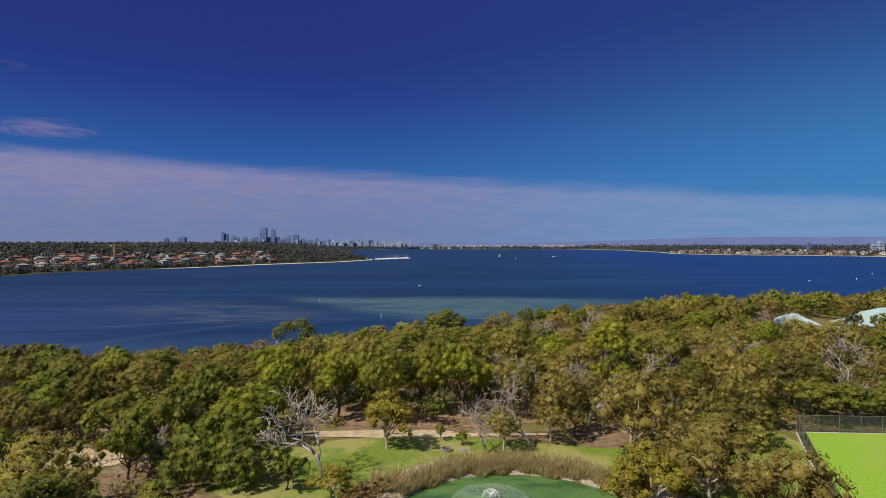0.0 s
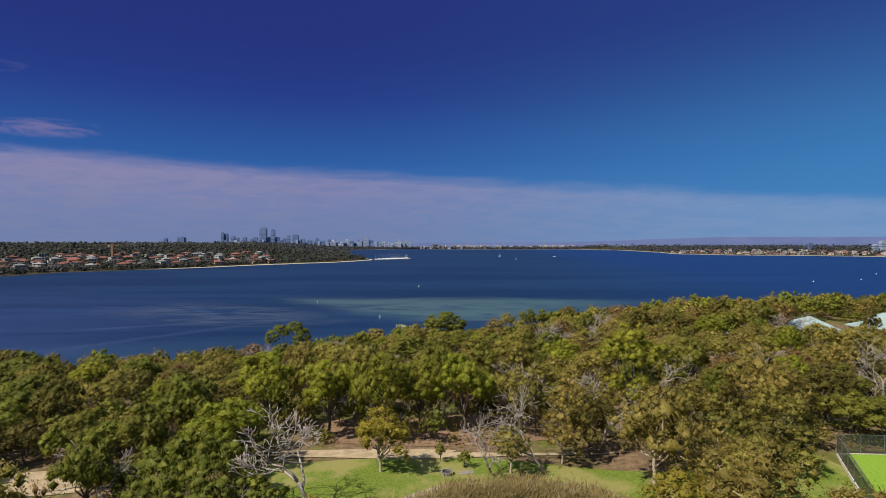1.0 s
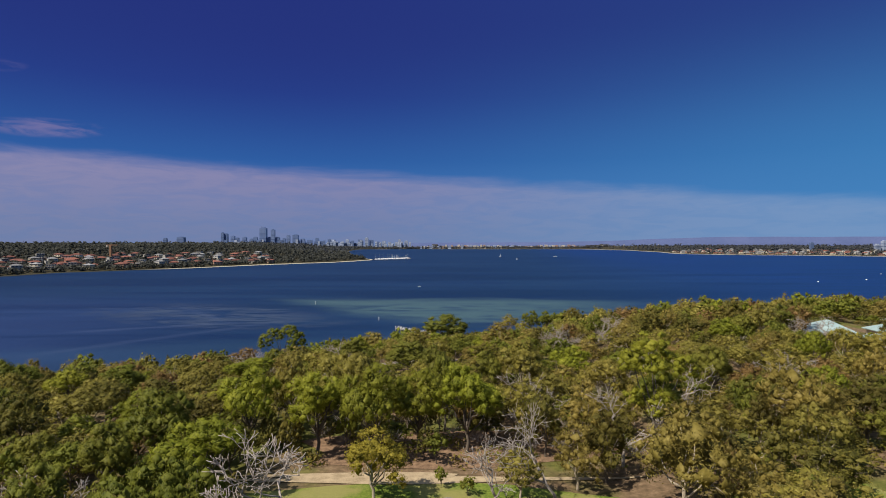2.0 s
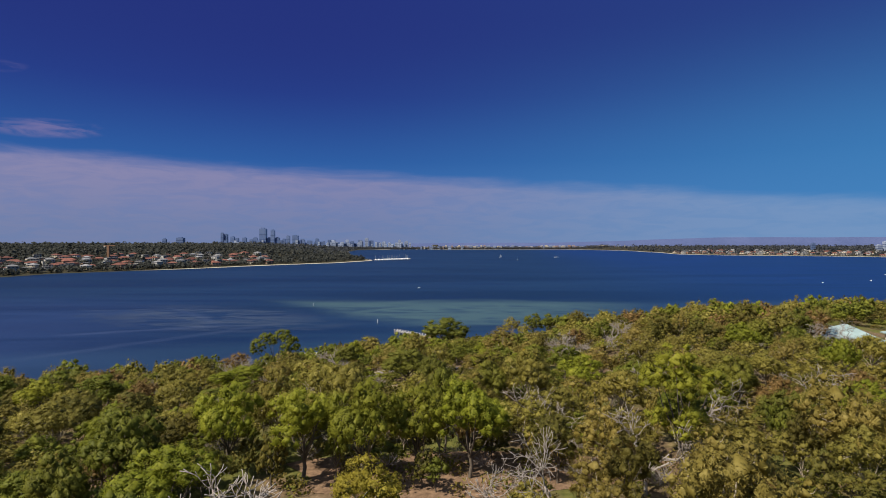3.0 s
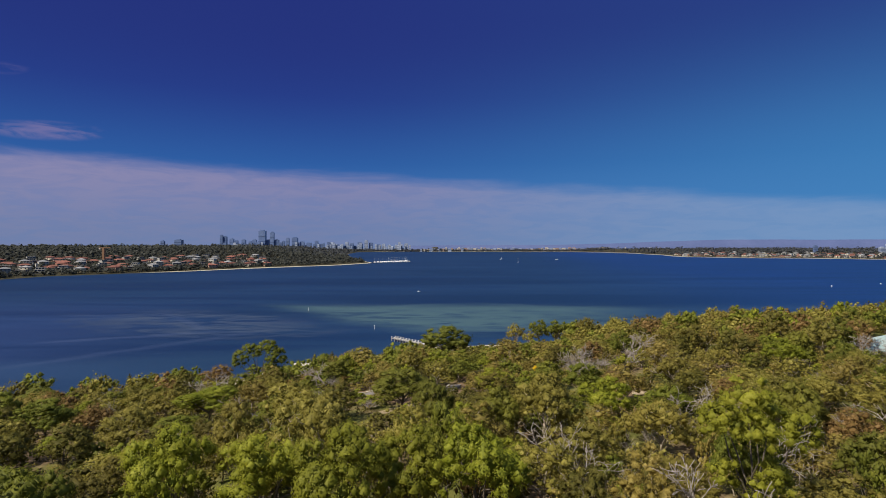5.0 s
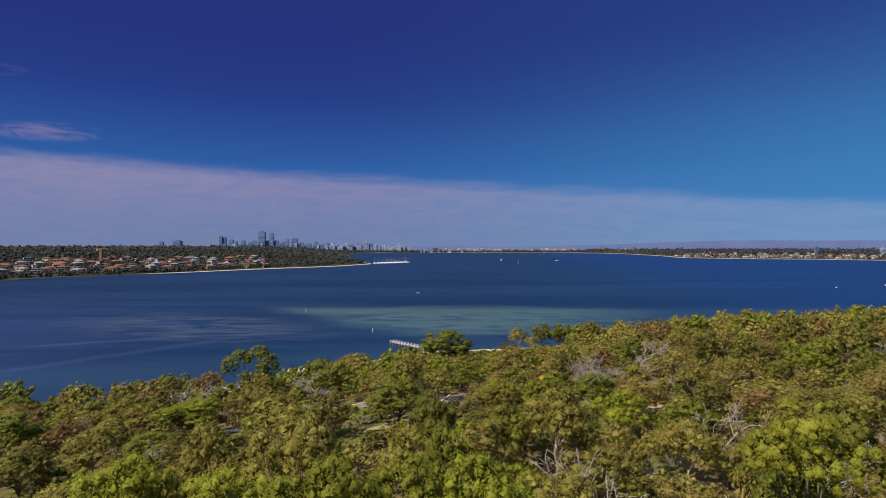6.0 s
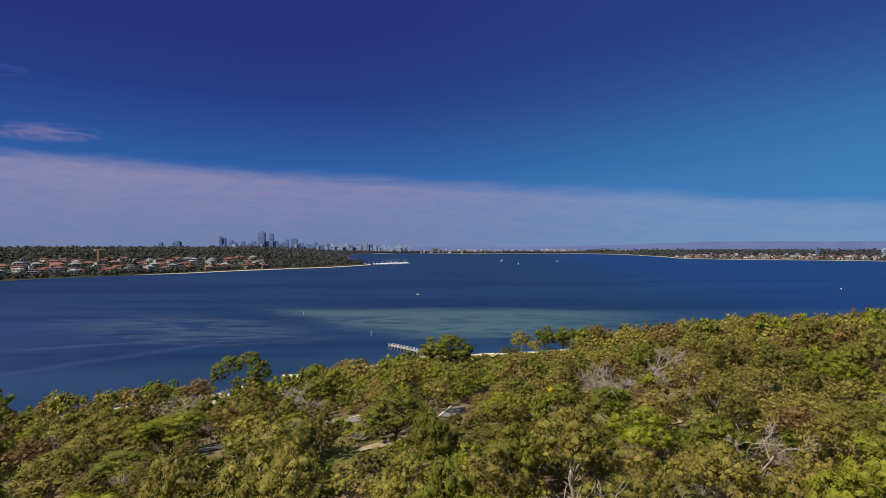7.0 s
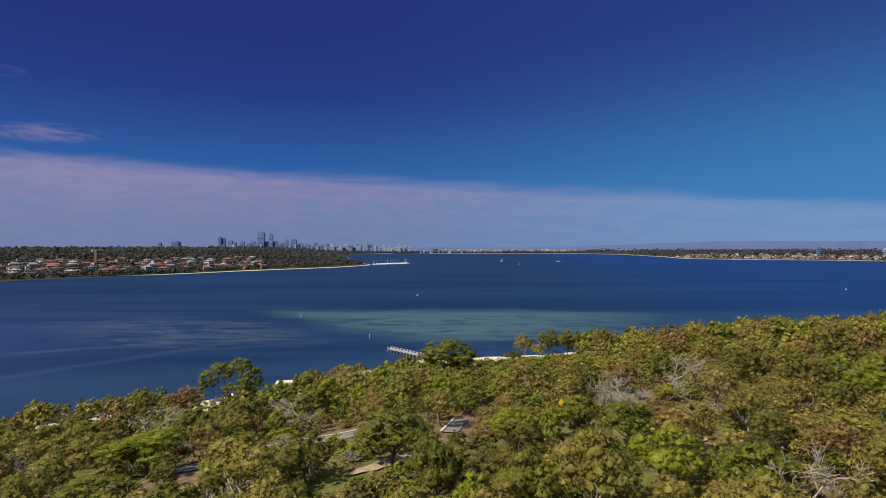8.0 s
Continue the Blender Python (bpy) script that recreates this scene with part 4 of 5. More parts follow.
def make_pine(seed, height, radius):
    """A conifer with whorls of level branches, tier over tier."""
    rng = np.random.default_rng(seed)
    root = thing("norfolk_pine", Matrix(), "dark green conical pine with tiered branches near the beach", "tree", "beach pines")
    g = Geo().tube([(0, 0, -0.5), (0.05, 0, height * 0.5), (0, 0, height)], [0.26, 0.16, 0.03], 7)
    part("trunk", g, BARK, root)
    vs, nrm = [], []
    tiers = 11
    for i in range(tiers):
        f = i / (tiers - 1)
        z, reach = height * (0.14 + 0.84 * f), radius * (1 - f) ** 0.8 + 0.15
        for a in np.arange(0, 6.28, 6.28 / (9 - 4 * f)) + rng.uniform(0, 6.28):
            k = int(14 + 34 * (1 - f))
            t = rng.uniform(0.15, 1, k) * reach
            side = rng.normal(size=k) * 0.16 * reach
            pos = np.stack([t * math.cos(a) - side * math.sin(a), t * math.sin(a) + side * math.cos(a), z + 0.10 * t + rng.normal(size=k) * 0.12], 1)
            vs.append(pos)
            up = unit(rng, k) * 0.6 + (math.cos(a) * 0.5, math.sin(a) * 0.5, 0.7)
            nrm.append(up / np.linalg.norm(up, axis=1, keepdims=True))
    pos, nrm = np.concatenate(vs), np.concatenate(nrm)
    tris = leaf_tris(rng, pos, nrm, 0.24, 0.11)
    part("crown", faces_mesh("pine_crown", tris, np.full(len(pos), 3), np.arange(len(tris)), LEAF_DARK, np.repeat(nrm, 3, 0)), None, root)
    return root


for i, (x, y, top, r) in enumerate(((-40.0, 244, 11.6, 3.0), (-53.5, 250, 7.4, 2.0), (-97, 216, 10.0, 2.2), (-34, 262, 9.5, 2.2))):
    make_pine(60 + i, top - gz(x, y), r).matrix_basis = pose(x, y, gz(x, y), 0, 0, 37 * i)


def scatter(name, rng, spots, per, spread, tall, leaf, mat, label, category):
    """Low growth that nobody could count, as one mesh."""
    vs = []
    for x, y in spots:
        k = per
        d = unit(rng, k) * rng.uniform(0.4, 1.0, (k, 1))
        pos = np.array([x, y, gz(x, y)]) + np.abs(d) * (0, 0, tall) + d * (spread, spread, 0)
        nrm = d + unit(rng, k) * 0.6 + (0, 0, 0.4)
        nrm /= np.linalg.norm(nrm, axis=1, keepdims=True)
        vs.append(leaf_quads(rng, pos, nrm, leaf, leaf * 0.5))
    return tagged(new(name, quads_mesh(name, np.concatenate(vs), mat)), label, category, kind="stuff")


rng = np.random.default_rng(77)
spots = []
while len(spots) < 1500:
    y = rng.uniform(45, 345)
    x = rng.uniform(-0.86 * y - 15, 0.86 * y + 10)
    if x < 220 and not clear_of(x, y):
        spots.append((x, y))
scatter("undergrowth", rng, spots[:800], 46, 2.0, 2.2, 0.30, LEAF_OLIVE, "low olive scrub between the trees", "shrubs")
scatter("undergrowth", rng, spots[800:], 46, 1.9, 2.0, 0.30, LEAF_GREEN, "low green scrub between the trees", "shrubs")


brush_spots = [(x + dx, y + dy) for _, x, y, *_ in DEAD if y > 85 for dx, dy in ((0, 0), (-2.2, -0.8), (2.0, 0.6), (0.6, -2.0))]
while len(brush_spots) < 150:
    y = rng.uniform(92, 185)
    x = rng.uniform(-0.35 * y, 0.6 * y)
    if not clear_of(x, y):
        brush_spots.append((x, y))
twigs = []
for x, y in brush_spots:
    k = 130
    d = unit(rng, k)
    d[:, 2] = np.abs(d[:, 2]) + 0.25
    pos = np.array([x, y, gz(x, y) + rng.uniform(0.6, 2.6)]) + d * rng.uniform(0.3, 1.0, (k, 1)) * (1.7, 1.7, 1.3)
    side = np.cross(d, unit(rng, k))
    twigs.append(np.stack([pos - d * 0.45 - side * 0.022, pos + d * 0.55, pos - d * 0.45 + side * 0.022], 1).reshape(-1, 3))
twigs = np.concatenate(twigs)
tagged(new("dry_brush", faces_mesh("dry_brush", twigs, np.full(len(twigs) // 3, 3), np.arange(len(twigs)), BARK_DEAD)), "grey leafless twigs of dead scrub among the trees", "dead brush", kind="stuff")


# ---- the far shores: houses, towers, boats ----
def hip_roof(g, x0, y0, x1, y1, z0, z1, over=0.7):
    x0, y0, x1, y1 = x0 - over, y0 - over, x1 + over, y1 + over
    if x1 - x0 >= y1 - y0:
        k = (y1 - y0) / 2
        a, b = (x0 + k, (y0 + y1) / 2, z1), (x1 - k, (y0 + y1) / 2, z1)
        f = [(0, 1, 5, 4), (1, 2, 5), (2, 3, 4, 5), (3, 0, 4)]
    else:
        k = (x1 - x0) / 2
        a, b = ((x0 + x1) / 2, y0 + k, z1), ((x0 + x1) / 2, y1 - k, z1)
        f = [(0, 1, 4), (1, 2, 5, 4), (2, 3, 5), (3, 0, 4, 5)]
    g.add([(x0, y0, z0), (x1, y0, z0), (x1, y1, z0), (x0, y1, z0), a, b], f + [(0, 3, 2, 1)])
    g.box(x0 + 0.05, y0 + 0.05, z0 - 0.25, x1 - 0.05, y1 - 0.05, z0 - 0.01)
    return g


def make_house(width, deep, storeys, wall, roof, label, windows=3, wing=False):
    h = 3.1 * storeys
    root = thing("house", Matrix(), label, "house", "houses on the far shore")
    g = Geo().box(-width / 2, -deep / 2, -3, width / 2, deep / 2, h)
    if wing:
        g.box(-width / 2 - 4, -deep / 2 + 2, -3, -width / 2 - 0.02, deep / 2 - 2, h - 3.1 if storeys > 1 else h)
    part("wall", g, wall, root)
    r = hip_roof(Geo(), -width / 2, -deep / 2, width / 2, deep / 2, h + 0.3, h + 0.3 + 0.22 * deep)
    if wing:
        r.box(-width / 2 - 4.4, -deep / 2 + 1.6, h - 2.8 if storeys > 1 else h + 0.02, -width / 2 - 0.75, deep / 2 - 1.6, (h - 2.5) if storeys > 1 else h + 0.3)
    part("roof", r, roof, root)
    for s in range(storeys):
        for k in range(windows):
            x = (k + 0.5) / windows * width - width / 2
            part("window", Geo().box(x - 1.1, -deep / 2 - 0.06, s * 3.1 + 0.7, x + 1.1, -deep / 2 + 0.02, s * 3.1 + 2.5), WINDOW_MAT, root)
    return root


def make_villa(width, deep, storeys, wall, label):
    """A stepped block with flat slabs, glazed fronts and balcony walls."""
    root = thing("house", Matrix(), label, "house", "houses on the far shore")
    for k in range(storeys):
        inset = 1.3 * k
        z = 3.2 * k
        part("wall", Geo().box(-width / 2 + inset, -deep / 2 + inset * 1.6, z if k else -3, width / 2 - inset * 0.5, deep / 2, z + 2.9), wall, root)
        part("slab", Geo().box(-width / 2 + inset - 0.5, -deep / 2 + inset * 1.6 - 1.0, z + 2.91, width / 2 - inset * 0.5 + 0.3, deep / 2 + 0.3, z + 3.19), TILE_GREY if k == storeys - 1 else wall, root)
        panes = 3
        for q in range(panes):
            x0 = -width / 2 + inset + (q + 0.12) / panes * (width - 1.5 * inset)
            part("window", Geo().box(x0, -deep / 2 + inset * 1.6 - 0.06, z + 0.3, x0 + 0.76 / panes * (width - 1.5 * inset), -deep / 2 + inset * 1.6 + 0.02, z + 2.5), WINDOW_MAT, root)
    return root


HOUSES = [make_house(17, 12, 2, CREAM_MAT, TILE_RED, "cream two storey riverside house with a terracotta hip roof", wing=True),
          make_house(20, 13, 2, BRICK_MAT, TILE_RED, "brown brick riverside house with a terracotta roof"),
          make_house(15, 12, 3, PALE_WALL, TILE_GREY, "white three storey riverside house with a grey roof", wing=True),
          make_house(19, 11, 2, PALE_WALL, TILE_RED, "white riverside house with a red tiled roof", 4),
          make_house(14, 12, 2, CREAM_MAT, TILE_GREY, "cream riverside house with a grey roof", 2),
          make_house(22, 13, 1, BRICK_MAT, TILE_RED, "low brick bungalow with a broad red roof", 4),
          make_villa(17, 11, 3, PALE_WALL, "white flat roofed modern riverside villa with dark glazing"),
          make_villa(20, 12, 2, BRICK_MAT, "tan flat roofed riverside villa with balconies")]
HOUSE_SPOTS = []
hr = random.Random(21)
first = set()


def put_house(i, x, y, turn):
    m = pose(x, y, gz(x, y) + 0.3, 0, 0, turn)
    if i in first:
        copy_thing(HOUSES[i], m)
    else:
        first.add(i)
        HOUSES[i].matrix_basis = m
    HOUSE_SPOTS.append((x, y))


def line_of(px):
    return (px - 784) / 1007.0


tries = 0
while len(HOUSE_SPOTS) < 118 and tries < 12000:
    tries += 1
    u = line_of(hr.choice([hr.uniform(-30, 300), hr.uniform(-30, 260), hr.uniform(300, 480)]))
    y = hr.uniform(850, 1500)
    x = u * y
    s = float(far_inside(np.array([x]), np.array([y]))[0])
    if not 26 < s < 215 or any(math.hypot(x - a, y - b) < 21 for a, b in HOUSE_SPOTS):
        continue
    put_house(hr.choice((0, 1, 1, 2, 3, 4, 5, 6, 6, 7)), x, y, math.degrees(-math.atan(u)) + hr.uniform(-50, 50))
left_count = len(HOUSE_SPOTS)
tries = 0
while len(HOUSE_SPOTS) < left_count + 135 and tries < 9000:
    tries += 1
    u = line_of(hr.uniform(1190, 1600))
    y = hr.uniform(2050, 2900)
    x = u * y
    s = float(far_inside(np.array([x]), np.array([y]))[0])
    if not 24 < s < 230 or any(math.hypot(x - a, (y - b) * 0.8) < 19 for a, b in HOUSE_SPOTS):
        continue
    put_house(hr.choice((0, 2, 3, 4, 5, 6, 7)), x, y, math.degrees(-math.atan(u)) + hr.uniform(-25, 25))


def make_tower(x, y, width, top, mat, label, crown=True):
    base = gz(x, y) - 2
    root = thing("tower_block", pose(x, y, base), label, "tower", "city skyline")
    h, d = top - base, width * 0.8
    part("body", Geo().box(-width / 2, -d / 2, 0, width / 2, d / 2, h), mat, root)
    for k in range(2):
        z = h * (0.45 + 0.25 * k)
        part("window_band", Geo().box(-width / 2 - 0.4, -d / 2 - 0.4, z, width / 2 + 0.4, d / 2 + 0.4, z + max(2.0, h * 0.03)), BAND_MAT, root)
    if crown:
        part("roof_plant", Geo().box(-width * 0.28, -d * 0.28, h, width * 0.25, d * 0.28, h + max(3.0, h * 0.05)), mat, root)
    return root


SKYLINE = [(394, 413, 5), (399, 415, 7), (410, 419, 7), (420, 422, 6), (432, 421, 7), (443, 424, 6), (452, 421, 7), (465, 405, 12), (475, 421, 8), (483, 408, 7), (490, 421, 8),
           (501, 423, 5), (510, 418, 6), (522, 417, 10), (534, 424, 7), (546, 426, 6), (560, 423, 6), (569, 428, 8), (583, 430, 7), (596, 429, 6), (604, 429, 5), (614, 425, 6),
           (622, 429, 7), (634, 428, 5), (648, 422, 6), (656, 426, 7), (667, 429, 8), (679, 428, 5), (688, 430, 6), (700, 430, 6), (706, 425, 5), (718, 427, 6)]
CITY_Y = 4640
for i, (px, top, width) in enumerate(SKYLINE):
    blue_one = px < 570 or width > 6
    tw = make_tower(line_of(px - 1) * CITY_Y + 8, CITY_Y + 14 * (i % 3), width * 4.4, 49.5 + (430.5 - top) * CITY_Y / 1007.0, TOWER_BLUE if blue_one else TOWER_PALE,
                    "dark blue glass office tower of the distant city" if blue_one else "pale concrete tower block of the distant city")
    if px == 465:
        part("mast", Geo().tube([(-14, 0, tw.children[0].dimensions.z), (-14, 0, tw.children[0].dimensions.z + 16)], [1.2, 0.6], 5), STEEL_MAT, tw)
cr = random.Random(4)
for _ in range(64):
    px = cr.uniform(388, 640)
    make_tower(line_of(px) * 4610, 4610 + cr.uniform(-20, 20), cr.uniform(14, 30), 49.5 + (430.5 - cr.uniform(424.5, 432)) * 4610 / 1007.0, cr.choice((TOWER_BLUE, TOWER_BLUE, TOWER_PALE)),
               "lower office block of the distant city", False)
for _ in range(56):
    px = cr.uniform(550, 730)
    make_tower(line_of(px) * 4590, 4590 + cr.uniform(-20, 30), cr.uniform(8, 19), 49.5 + (430.5 - cr.uniform(428, 436)) * 4590 / 1007.0, TOWER_PALE,
               "low pale block at the city's edge", False)
for _ in range(190):
    px = cr.uniform(735, 1200)
    make_tower(line_of(px) * 4530, 4530 + cr.uniform(-10, 60), cr.uniform(8, 22), 49.5 + (430.5 - cr.uniform(434.0, 438.5)) * 4530 / 1007.0, cr.choice((TOWER_PALE, CREAM_MAT, TOWER_PALE, BRICK_MAT)),
               "small pale building on the far shore", False)
for px, top, width, y in ((295, 423, 6, 2600), (323, 421, 12, 2650), (1431, 431, 6, 2500), (1559, 428, 9, 2330), (1546, 434, 8, 2330)):
    make_tower(line_of(px) * y, y, width * y / 1007, 49.5 + (430.5 - top) * y / 1007, TOWER_PALE if px > 1500 else TOWER_BLUE, "apartment tower rising over the suburb")

# the crane over the suburb
cx, cy = line_of(203) * 1180, 1180
crane = thing("tower_crane", pose(cx, cy, gz(cx, cy)), "orange tower crane over the riverside houses", "crane")
RUST_PAINT = plain_material("faded_orange_paint", (0.15, 0.085, 0.05), (0.24, 0.13, 0.07), 1.0, 0.6)
ch = 49.5 + (430.5 - 435) * 1180 / 1007 - gz(cx, cy)
part("mast", Geo().box(-2.2, -2.2, 0, 2.2, 2.2, ch), RUST_PAINT, crane)
part("jib", Geo().box(-9, -0.7, ch, 14, 0.7, ch + 1.6), RUST_PAINT, crane)
part("counterweight", Geo().box(-9, -1.0, ch - 2.5, -6, 1.0, ch - 0.02), KERB_MAT, crane)


def make_boat(length, mast, label, name="moored_boat"):
    root = thing(name, Matrix(), label, "boat")
    n, g = 7, Geo()
    vs, fs = [], []
    for i in range(n):
        t = i / (n - 1)
        wd = length * 0.16 * math.sin(math.pi * (0.18 + 0.82 * t) * 0.98) ** 0.6 if t < 1 else 0.05
        x = (t - 0.5) * -length
        vs += [(x, -wd, 1.1 + 0.25 * t), (x, -wd * 0.6, -0.3), (x, wd * 0.6, -0.3), (x, wd, 1.1 + 0.25 * t)]
    for i in range(n - 1):
        for k in range(4):
            q = (k + 1) % 4
            fs.append((4 * i + k, 4 * i + q, 4 * i + 4 + q, 4 * i + 4 + k))
    fs += [(0, 1, 2, 3), (4 * n - 4, 4 * n - 1, 4 * n - 2, 4 * n - 3)]
    part("hull", g.add(vs, fs), WHITE_MAT, root)
    part("cabin", Geo().box(-length * 0.15, -length * 0.09, 1.15, length * 0.22, length * 0.09, 2.4, 0.25), WHITE_MAT, root)
    part("windscreen", Geo().box(-length * 0.12, -length * 0.093, 1.6, length * 0.18, length * 0.093, 1.95), WINDOW_MAT, root)
    if mast:
        part("mast", Geo().tube([(0, 0, 2.0), (0, 0, mast)], [0.11, 0.06], 5), WHITE_MAT, root)
        part("boom", Geo().tube([(0, 0, 3.0), (length * 0.4, 0, 3.0)], [0.22, 0.18], 5), WHITE_MAT, root)
    return root


boats = [make_boat(12, 11, "white sailing yacht with bare mast in the marina"), make_boat(11, 0, "white motor cruiser in the marina")]
br = random.Random(8)
for b in boats:
    b["group"] = "marina boats"
spots = [(-108 - 3.1 * i + br.uniform(-3, 3), 1770 - 3.9 * i + (i % 3) * 14 - 14) for i in range(30)] + [(-112 - 3.1 * i + br.uniform(-3, 3), 1772 - 3.9 * i + 12 + (i % 2) * 9) for i in range(26)]
for i, (x, y) in enumerate(spots):
    m = pose(x, y, 0.05, 0, 0, 90 + br.uniform(-15, 15)) @ Matrix.Scale(1.35, 4)
    if i < 2:
        boats[i].matrix_basis = m
    else:
        copy_to(boats[br.randrange(2)], m)
mole = Geo()
mp = [Vector((-202 + 95 * i / 12, 1655 + 135 * i / 12, 0)) for i in range(13)]
mv = []
for i, p in enumerate(mp):
    for off, z in ((-9, -2), (-3, 1.6 + 0.3 * math.sin(i * 2.1)), (3, 1.7 + 0.2 * math.sin(i * 1.3)), (9, -2)):
        mv.append((p.x + off * 0.8, p.y - off * 0.55 + 16, z))
mole.add(mv, [(4 * i + k, 4 * i + k + 1, 4 * i + 5 + k, 4 * i + 4 + k) for i in range(12) for k in range(3)])
tagged(part("breakwater", mole, STONE_MAT), "low pale stone breakwater sheltering the marina", "breakwater", kind="structure")
SAIL_MAT = plain_material("white_sail", (0.74, 0.74, 0.72), (0.82, 0.82, 0.80), 0.5, 0.8)
for x, y, turn in ((197, 1990, 20), (216, 1690, 80)):
    b = make_boat(9, 12, "small white sailing boat under sail on the river", "sailing_boat")
    part("mainsail", Geo().add([(0.1, -0.05, 3.2), (4.2, -0.05, 3.2), (0.1, -0.05, 11.5), (0.1, 0.05, 3.2), (4.2, 0.05, 3.2), (0.1, 0.05, 11.5)],
                               [(0, 1, 2), (5, 4, 3), (0, 3, 4, 1), (1, 4, 5, 2), (2, 5, 3, 0)]), SAIL_MAT, b)
    b.matrix_basis = pose(x, y, 0.05, 0, 0, turn)
b = make_boat(15, 0, "white motor cruiser under way on the river", "motor_boat")
b.matrix_basis = pose(391, 2000, 0.05, 0, 0, 0)
for x, y in ((-27, 650), (683, 905), (560, 770), (470, 730)):
    copy_thing(b, pose(x, y, 0.05, 0, 0, 60)).scale = (0.4, 0.4, 0.4)
for x, y in ((-103, 474), (-41, 377)):
    post = thing("channel_marker", pose(x, y, -1), "white channel marker pile standing in the shallows", "marker", "channel markers")
    part("pile", Geo().tube([(0, 0, -1), (0, 0, 3.0)], [0.12, 0.10], 7), WHITE_MAT, post)
    part("topmark", Geo().tube([(0, 0, 3.0), (0, 0, 3.4)], [0.2, 0.18], 7), WHITE_MAT, post)

# ---- the near shore ----
jetty = thing("jetty", pose(-20.0, 330.0, 0, 0, 0, math.degrees(math.atan2(-12, 10.7))), "grey timber jetty on white piles reaching into the river", "jetty")
part("deck", Geo().box(-9.5, -1.2, 1.30, 22, 1.2, 1.50), TIMBER_MAT, jetty)
for i in range(22):
    part("plank", Geo().box(-9.5 + i * 1.43, -1.25, 1.504, -9.5 + i * 1.43 + 1.36, 1.25, 1.56), TIMBER_MAT, jetty)
for i in range(13):
    for side in (-1.18, 1.18):
        x = -9.3 + i * 2.4
        pile = part("pile", Geo().tube([(x, side, -3), (x, side, 2.0)], [0.19, 0.17], 7), TIMBER_MAT, jetty)
        part("pile_cap", Geo().tube([(x, side, 2.0), (x, side, 2.4)], [0.2, 0.19], 7), WHITE_MAT, pile, "white pile cap")
for side in (-1.18, 1.18):
    part("rail", Geo().tube([(-9.3, side, 2.2), (19.5, side, 2.2)], [0.06, 0.06], 5), TIMBER_MAT, jetty)


def strip(name, a, b, half, mat, lift, label, category):
    a, b = Vector(a), Vector(b)
    d = (b - a).normalized()
    n = Vector((-d.y, d.x))
    k = max(2, int((b - a).length / 1.5))
    g, vs, fs = Geo(), [], []
    for i in range(k + 1):
        p = a + (b - a) * i / k
        for s in (-1, -0.5, 0, 0.5, 1):
            wide = half * (1.0 if name != "path" else (0.35 + 0.65 * math.sin(math.pi * i / k)) * (1 + 0.25 * math.sin(2.3 * i + 4 * s)))
            q = p + n * wide * s
            vs.append((q.x, q.y, gz(q.x, q.y) + lift))
    for i in range(k):
        for j in range(4):
            fs.append((5 * i + j, 5 * i + j + 1, 5 * i + 6 + j, 5 * i + 5 + j))
    return tagged(part(name, g.add(vs, fs), mat), label, category, kind="structure")


for i, (a, b, half) in enumerate(ROAD_LINES):
    paved = i in (0, 1, 2, 4, 5)
    strip("road" if paved else "path", a, b, half, ROAD_MAT if paved else SAND_MAT, 0.16 + 0.012 * i,
          "worn grey asphalt road through the bush" if paved else "bare pale sandy track in the bush", "road" if paved else "path")
    if i in (0, 1, 2):
        d = (Vector(b) - Vector(a)).normalized()
        n = Vector((-d.y, d.x)) * (half + 0.35) * (1 if d.x > 0 else -1)
        strip("kerb", Vector(a) + n, Vector(b) + n, 0.22, KERB_MAT, 0.30, "pale concrete kerb along the road", "kerb")


def make_car(x, y, turn, paint, label):
    root = thing("car", pose(x, y, gz(x, y) + 0.22, 0, 0, turn), label, "car")
    body = Geo().box(-2.1, -0.88, 0.35, 2.1, 0.88, 0.95, 0.06)
    part("body", body, paint, root)
    part("cabin", Geo().box(-1.9, -0.80, 0.951, 1.0, 0.80, 1.55, 0.22), paint, root)
    part("window", Geo().box(-1.75, -0.82, 1.02, 0.85, 0.82, 1.40, 0.14), WINDOW_MAT, root)
    for wx in (-1.3, 1.3):
        for wy in (-0.85, 0.85):
            part("wheel", Geo().tube([(wx, wy - 0.1, 0.33), (wx, wy + 0.1, 0.33)], [0.33, 0.33], 12), RUBBER, root)
    return root


make_car(-47, 236.5, 78, CAR_WHITE, "white car parked beside the beach road")
make_car(-60, 204, 20, CAR_GREY, "grey car parked on the paved clearing")
make_car(-63.5, 203, 20, CAR_GREY, "grey car parked on the paved clearing")

shelter = thing("beach_shelter", pose(-50, 257, gz(-50, 257), 0, 0, 8), "long low beach shelter with a pale flat roof", "shelter")
part("roof", Geo().box(-7, -2.4, 3.0, 7, 2.4, 3.35), STONE_MAT, shelter)
part("back_wall", Geo().box(-6.6, 1.6, -0.5, 6.6, 1.9, 2.99), STONE_MAT, shelter)
for x in (-6.4, -3.2, 0, 3.2, 6.4):
    part("post", Geo().box(x - 0.12, -2.1, -0.5, x + 0.12, -1.86, 2.99), TIMBER_MAT, shelter)
sail = thing("shade_sail", pose(-68.5, 236, gz(-68.5, 236)) @ Matrix.Scale(0.55, 4), "blue cloth shade sail on steel posts near the beach", "shade sail")
part("canopy", Geo().add([(-3, -2.5, 3.4), (3, -2.5, 4.2), (3, 2.5, 3.6), (-3, 2.5, 4.8), (0, 0, 3.7)], [(0, 1, 4), (1, 2, 4), (2, 3, 4), (3, 0, 4)]), BLUE_CLOTH, sail)
